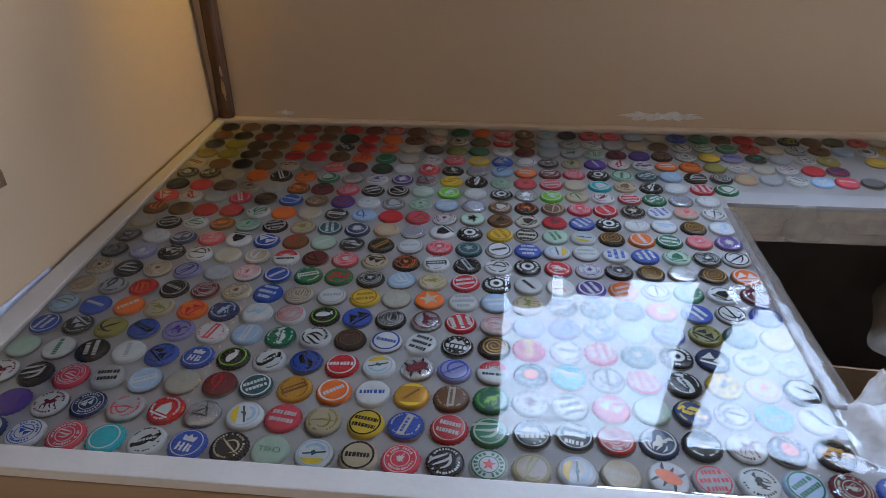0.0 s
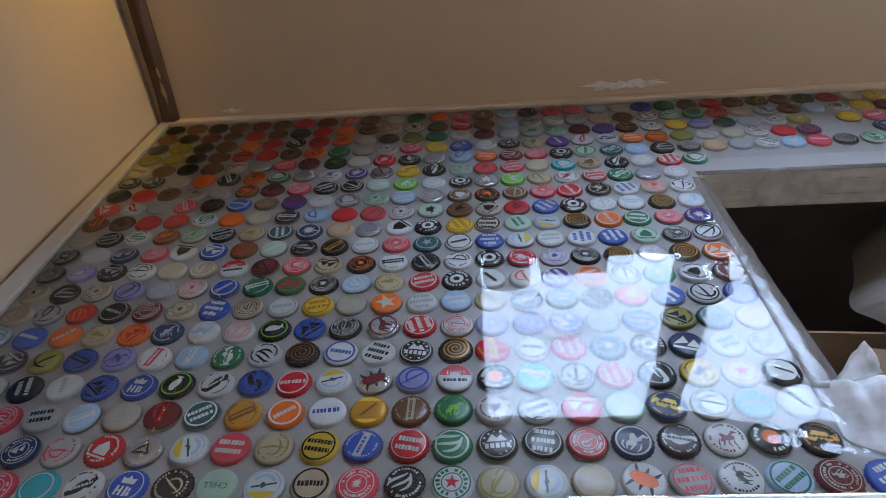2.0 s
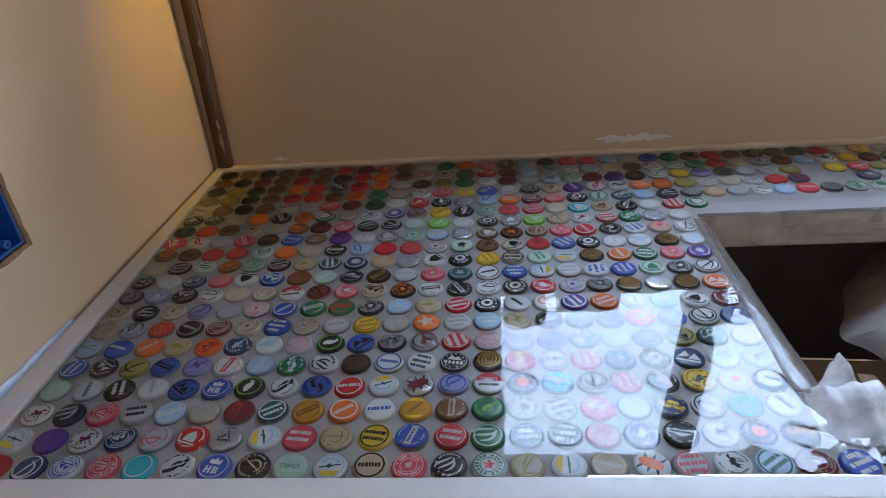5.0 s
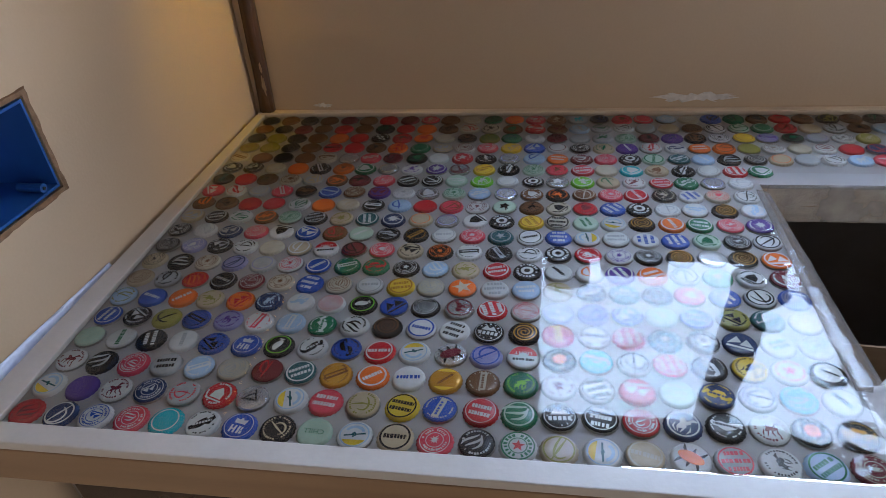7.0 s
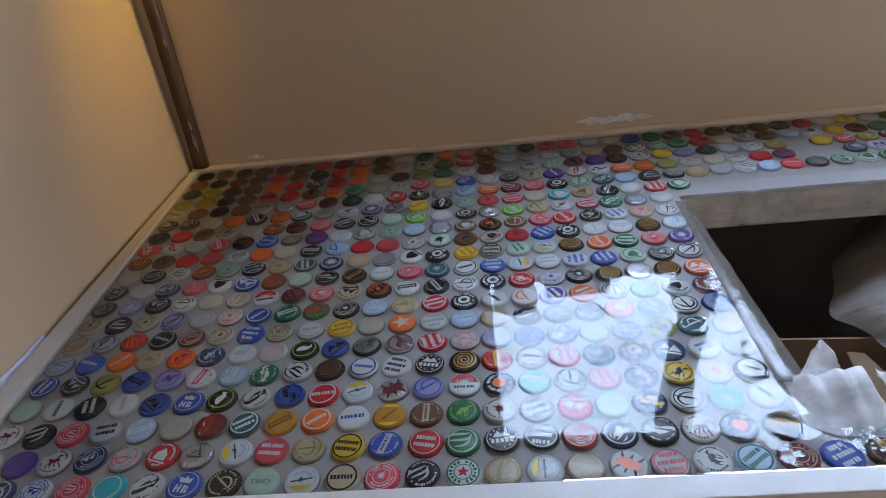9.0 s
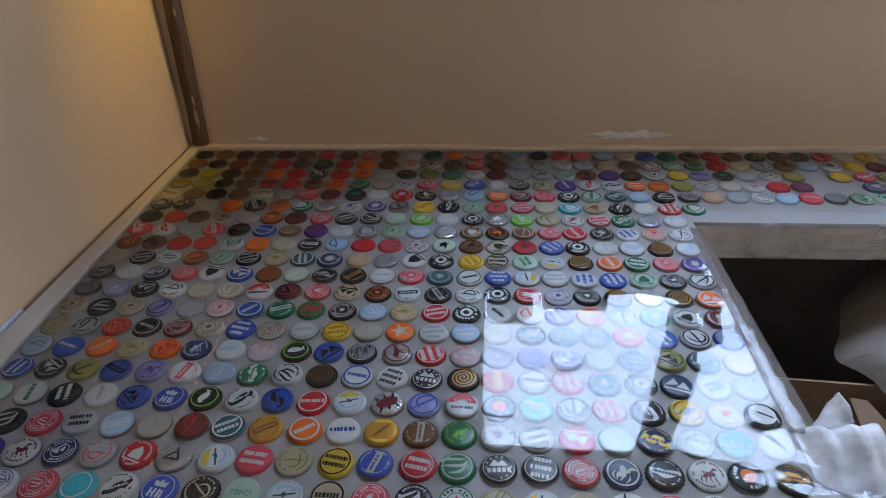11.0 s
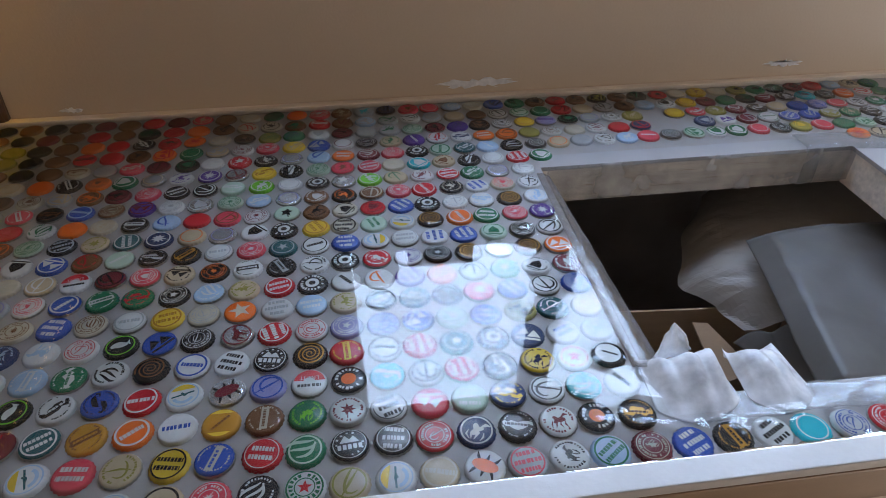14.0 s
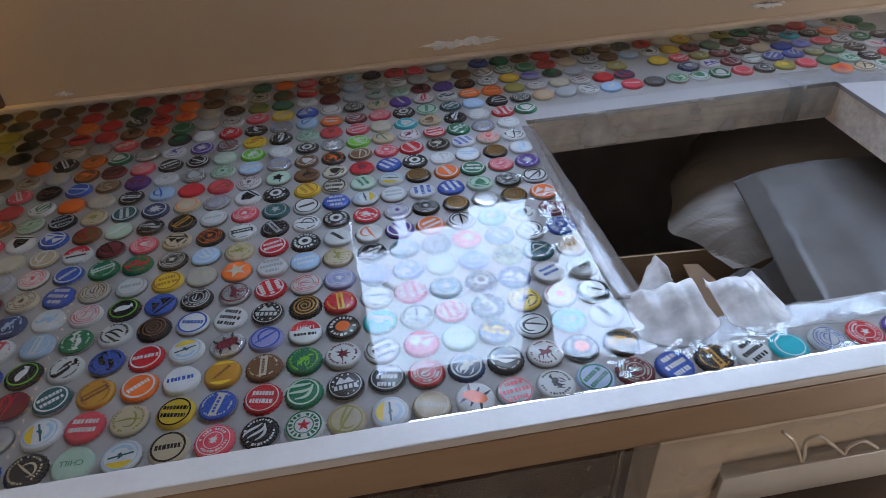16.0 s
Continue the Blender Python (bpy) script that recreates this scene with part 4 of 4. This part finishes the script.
def rail_film(u, v):
    x = 0.795 + 0.40 * u
    c = creases(u * 1.1, v, 41) + 0.5 * folds(u * 1.6, v * 0.6, 6, 5)
    return (x, hy1 - 0.0015 - 0.004 * abs(c) * v, -0.004 - 0.056 * v - 0.006 * c * v)


tagged(sheet("plastic_film", rail_film, 60, 14, M_railfilm, thick=0.0003), "clear wrinkled plastic film hanging over the pine rail", "plastic film")

# white bag ends bunched over the front edge
def bag_end(corners, seed, swell, label, n=26):
    """A flap of thin bag film between four corners, swollen between them, with sharp creases and a ragged rim."""
    a, b, c, d = (Vector(p) for p in corners)
    out = (b - a).cross(d - a).normalized()

    def f(u, v):
        k = 0.35 * folds(u * 0.7, v * 0.7, seed, 4) + 0.9 * creases(u, v, seed + 4)
        rim = 1 + 0.22 * noise.noise(Vector((u * 7, v * 7, seed)))
        uu = 0.5 + (u - 0.5) * rim
        p = (a * (1 - uu) + b * uu) * (1 - v) + (d * (1 - uu) + c * uu) * v
        return p + out * (swell * math.sin(math.pi * u) ** 0.7 * math.sin(math.pi * v) ** 0.7 + 0.020 * k)
    return tagged(sheet("bag_end", f, n, n, M_whitebag, thick=0.0003, smooth=True), label, "plastic bag")


bag_end([(0.800, -0.590, -0.012), (0.838, -0.588, -0.014), (0.834, -0.582, 0.008), (0.816, -0.584, 0.029)], 8, 0.002, "upright white plastic bag corner standing above the edge", 14)


def bag_fold(profile, seed, label):
    """Slack bag film lying over the edge: it climbs from the counter to a ragged crest and drops into the cut-out."""
    xs, hs = [p[0] for p in profile], [p[1] for p in profile]

    def f(u, v):
        x = xs[0] + (xs[-1] - xs[0]) * u
        h = float(np.interp(x, xs, hs))
        k = creases(u * 1.4, v, seed) + 0.35 * folds(u * 1.2, v * 0.5, seed + 2, 5)
        up = math.sin(min(1.0, v / 0.72) * 1.57) if v < 0.72 else 1 - ((v - 0.72) / 0.28) ** 2 * 2.0
        side = math.sin(math.pi * u) ** 0.35
        front = 0.020 * (1 - math.sin(math.pi * u) ** 0.6)
        return (x + 0.008 * k * v + (0.5 - u) * 0.010 * v, -0.668 + front + (0.078 - front) * v + 0.006 * k, -0.0035 + ((h + 0.0035) * up + 0.014 * k * min(1.0, 3 * v)) * side)
    return tagged(sheet("bag_fold", f, 44, 36, M_whitebag, thick=0.0003, smooth=True), label, "plastic bag")


bag_fold([(0.778, 0.002), (0.795, 0.012), (0.806, 0.010), (0.822, 0.015), (0.832, 0.011), (0.846, 0.018), (0.854, -0.002)], 3, "crumpled white plastic bag bunched at the cut-out corner")
bag_fold([(0.861, -0.003), (0.868, 0.011), (0.874, 0.013), (0.890, 0.012), (0.903, 0.008), (0.920, -0.003)], 12, "white translucent plastic bag lobe over the edge")

# base cabinet
cab = empty("base_cabinet", (0, 0, 0))
tagged(cab, "open wooden base cabinet under the counter", "cabinet")
cz = -0.0655
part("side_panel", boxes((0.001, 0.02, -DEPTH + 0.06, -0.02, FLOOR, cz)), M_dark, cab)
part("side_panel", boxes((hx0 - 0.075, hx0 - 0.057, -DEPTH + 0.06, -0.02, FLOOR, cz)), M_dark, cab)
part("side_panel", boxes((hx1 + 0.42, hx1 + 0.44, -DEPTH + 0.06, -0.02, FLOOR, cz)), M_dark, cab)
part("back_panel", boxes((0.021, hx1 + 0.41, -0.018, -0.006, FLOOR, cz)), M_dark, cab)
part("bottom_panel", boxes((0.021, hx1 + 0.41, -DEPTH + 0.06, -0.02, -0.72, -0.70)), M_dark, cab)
part("top_rail", boxes((0.001, XR, -DEPTH + 0.035, -DEPTH + 0.055, -0.082, -0.0525)), M_darkfront, cab)
part("drawer_rail", boxes((0.856, XR, -DEPTH + 0.012, -DEPTH + 0.058, -0.200, -0.151), bevel=0.002), M_trim, cab, "pale drawer rail")
part("stile", boxes((0.785, 0.855, -DEPTH + 0.018, -DEPTH + 0.058, FLOOR, -0.0535), bevel=0.002), M_cab, cab)
part("drawer_front", boxes((0.857, 1.18, -DEPTH + 0.026, -DEPTH + 0.06, -0.150, -0.058), bevel=0.002), M_cab, cab)
# Unseen panel, added to keep the low fill out of the cabinet
part("front_panel", boxes((0.857, XR, -DEPTH + 0.045, -DEPTH + 0.06, FLOOR + 0.1, -0.201), bevel=0.002), M_darkfront, cab)
# Near-black panel standing for the dark opening left of the stile
part("front_panel", boxes((0.03, 0.76, -DEPTH + 0.04, -DEPTH + 0.058, FLOOR + 0.1, -0.09), bevel=0.002), M_darkfront, cab)


def drape(u, v):
    x = 0.45 + 0.95 * u
    c = crumple((x, v * 0.25, 0.7), 0.07, 9)
    return (x, -DEPTH - 0.004 + 0.026 * v - 0.012 * c * v, -0.050 - 0.15 * v + 0.006 * c)


dr = sheet("plastic_sheet", drape, 60, 10, M_wrap, thick=0.0003, smooth=False)
tagged(dr, "clear crinkled plastic sheeting draped below the counter edge", "plastic sheet")
# loose twisted strands welded into the sheeting
for pts in ([(0.880, -0.729, -0.060), (0.894, -0.731, -0.076), (0.905, -0.732, -0.098), (0.911, -0.731, -0.110)],
            [(0.912, -0.731, -0.110), (0.908, -0.733, -0.094), (0.903, -0.733, -0.074), (0.914, -0.733, -0.070), (0.930, -0.732, -0.086), (0.952, -0.731, -0.110)],
            [(0.953, -0.731, -0.110), (0.950, -0.733, -0.096), (0.961, -0.733, -0.090), (0.974, -0.732, -0.100), (0.986, -0.730, -0.112)]):
    w = tube("plastic_strand", pts, 0.0016, M_wire)
    tagged(w, "thin twisted plastic strand hanging below the counter", "strand")
tagged(part("tool_case", boxes((0.88, 1.15, -DEPTH - 0.12, -DEPTH - 0.02, -0.34, -0.25), bevel=0.008), M_amber), "amber plastic tool case below the counter", "case")

# cardboard carton inside the cabinet
carton = empty("carton", (0, 0, 0))
tagged(carton, "open brown cardboard carton in the cabinet", "carton")


def card(verts, label=""):
    """A cardboard panel of four corners, with its thickness and a fluted core between two liners."""
    a, b, c, d = (Vector(v) for v in verts)
    nrm = (b - a).cross(d - a).normalized() * 0.0035
    V = [a, b, c, d, a + nrm, b + nrm, c + nrm, d + nrm]
    ob = new("panel", mesh_from("panel", V, [(3, 2, 1, 0), (4, 5, 6, 7), (0, 1, 5, 4), (1, 2, 6, 5), (2, 3, 7, 6), (3, 0, 4, 7)], [M_card]))
    ob.parent = carton
    if label:
        ob["label"] = label


card([(0.82, -0.352, -0.172), (1.115, -0.376, -0.170), (1.115, -0.384, -0.70), (0.82, -0.362, -0.70)])
card([(0.82, -0.353, -0.172), (0.80, -0.62, -0.21), (0.80, -0.62, -0.70), (0.82, -0.363, -0.70)])
card([(1.115, -0.377, -0.170), (1.13, -0.60, -0.21), (1.13, -0.60, -0.70), (1.115, -0.385, -0.70)])
card([(0.975, -0.382, -0.178), (0.995, -0.386, -0.178), (1.035, -0.455, -0.205), (0.985, -0.462, -0.215)], "bent corrugated cardboard flap")
card([(0.86, -0.43, -0.25), (0.90, -0.40, -0.215), (0.93, -0.50, -0.24), (0.88, -0.52, -0.27)], "folded cardboard flap")


def bag_fn(u, v):
    """A slack bag lying on the carton: rounded rim, broad facets, a soft belly."""
    left = 1.107 - 0.126 * math.sin(min(1.0, v * 1.25) * 1.57) + 0.05 * max(0.0, v - 0.72) / 0.28 + 0.005 * math.sin(17 * v)
    x = left + (1.55 - left) * u
    c, q = folds(u * 1.2, v * 1.2, 5, 5), creases(u * 1.25, v, 17)
    y = -0.118 - 0.300 * v + 0.010 * c
    rim = (1 - min(1.0, u * 9)) ** 2 + 0.7 * max(0.0, v - 0.85) / 0.15
    z = -0.122 + 0.014 * c + 0.10 * q - 0.030 * rim
    return (x, y, max(min(z, -0.072), -0.166) + 0.003 * crumple((u, v, 0.3), 0.12, 4, 3))


bag = sheet("plastic_bag", bag_fn, 90, 80, M_bag, thick=0.0006, smooth=False)
tagged(bag, "large frosted grey plastic bag in the cabinet", "plastic bag")


def board_fn(u, v):
    """A stiff sheet, its near side folded down."""
    lx, ly, lz = 1.098 - 0.080 * v, -0.315 - 0.275 * v, -0.088 + 0.018 * v
    c = folds(u * 0.4, v * 0.4, 12, 4)
    if u < 0.22:
        k = 1 - u / 0.22
        return (lx - (0.026 - 0.012 * v) * k, ly + 0.010 * k, lz - 0.020 * k + 0.010 * c * k)
    k = (u - 0.22) / 0.78
    return (lx + 0.36 * k, ly + 0.05 * k, lz - 0.035 * k + (0.020 * c + 0.05 * creases(u, v, 23)) * min(1.0, 4 * k) + 0.003 * crumple((u, v, 0.1), 0.2, 8, 3))


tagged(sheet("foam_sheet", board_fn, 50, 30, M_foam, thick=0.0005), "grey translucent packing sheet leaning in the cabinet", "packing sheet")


def film_fn(u, v):
    c = folds(u * 0.8, v * 0.8, 21)
    x = 1.012 + 0.02 * math.sin(2.2 * v) + 0.07 * u + 0.03 * u * (1 - v)
    return (x, -0.425 - 0.17 * v - 0.01 * u, -0.150 + 0.02 * v - 0.03 * (1 - u) ** 2 + 0.035 * c)


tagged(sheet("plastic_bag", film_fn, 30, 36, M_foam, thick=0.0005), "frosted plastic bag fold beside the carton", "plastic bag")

# pale masking film along the foot of the left wall
def mask_fn(u, v):
    y = -0.46 - 0.25 * u
    c = folds(u * 2.2, v * 0.6, 3) + 0.5 * crumple((y, v * 0.05, 0.4), 0.02, 3)
    return (0.0015 + 0.009 * (1 - v) + 0.004 * c, y, -0.022 + (0.024 + 0.010 * u) * v + 0.004 * c * v)


mf = sheet("masking_film", mask_fn, 50, 6, M_tapewhite, thick=0.0003)
mf.matrix_basis = SKEW
tagged(mf, "crinkled pale masking film at the wall foot", "masking film")
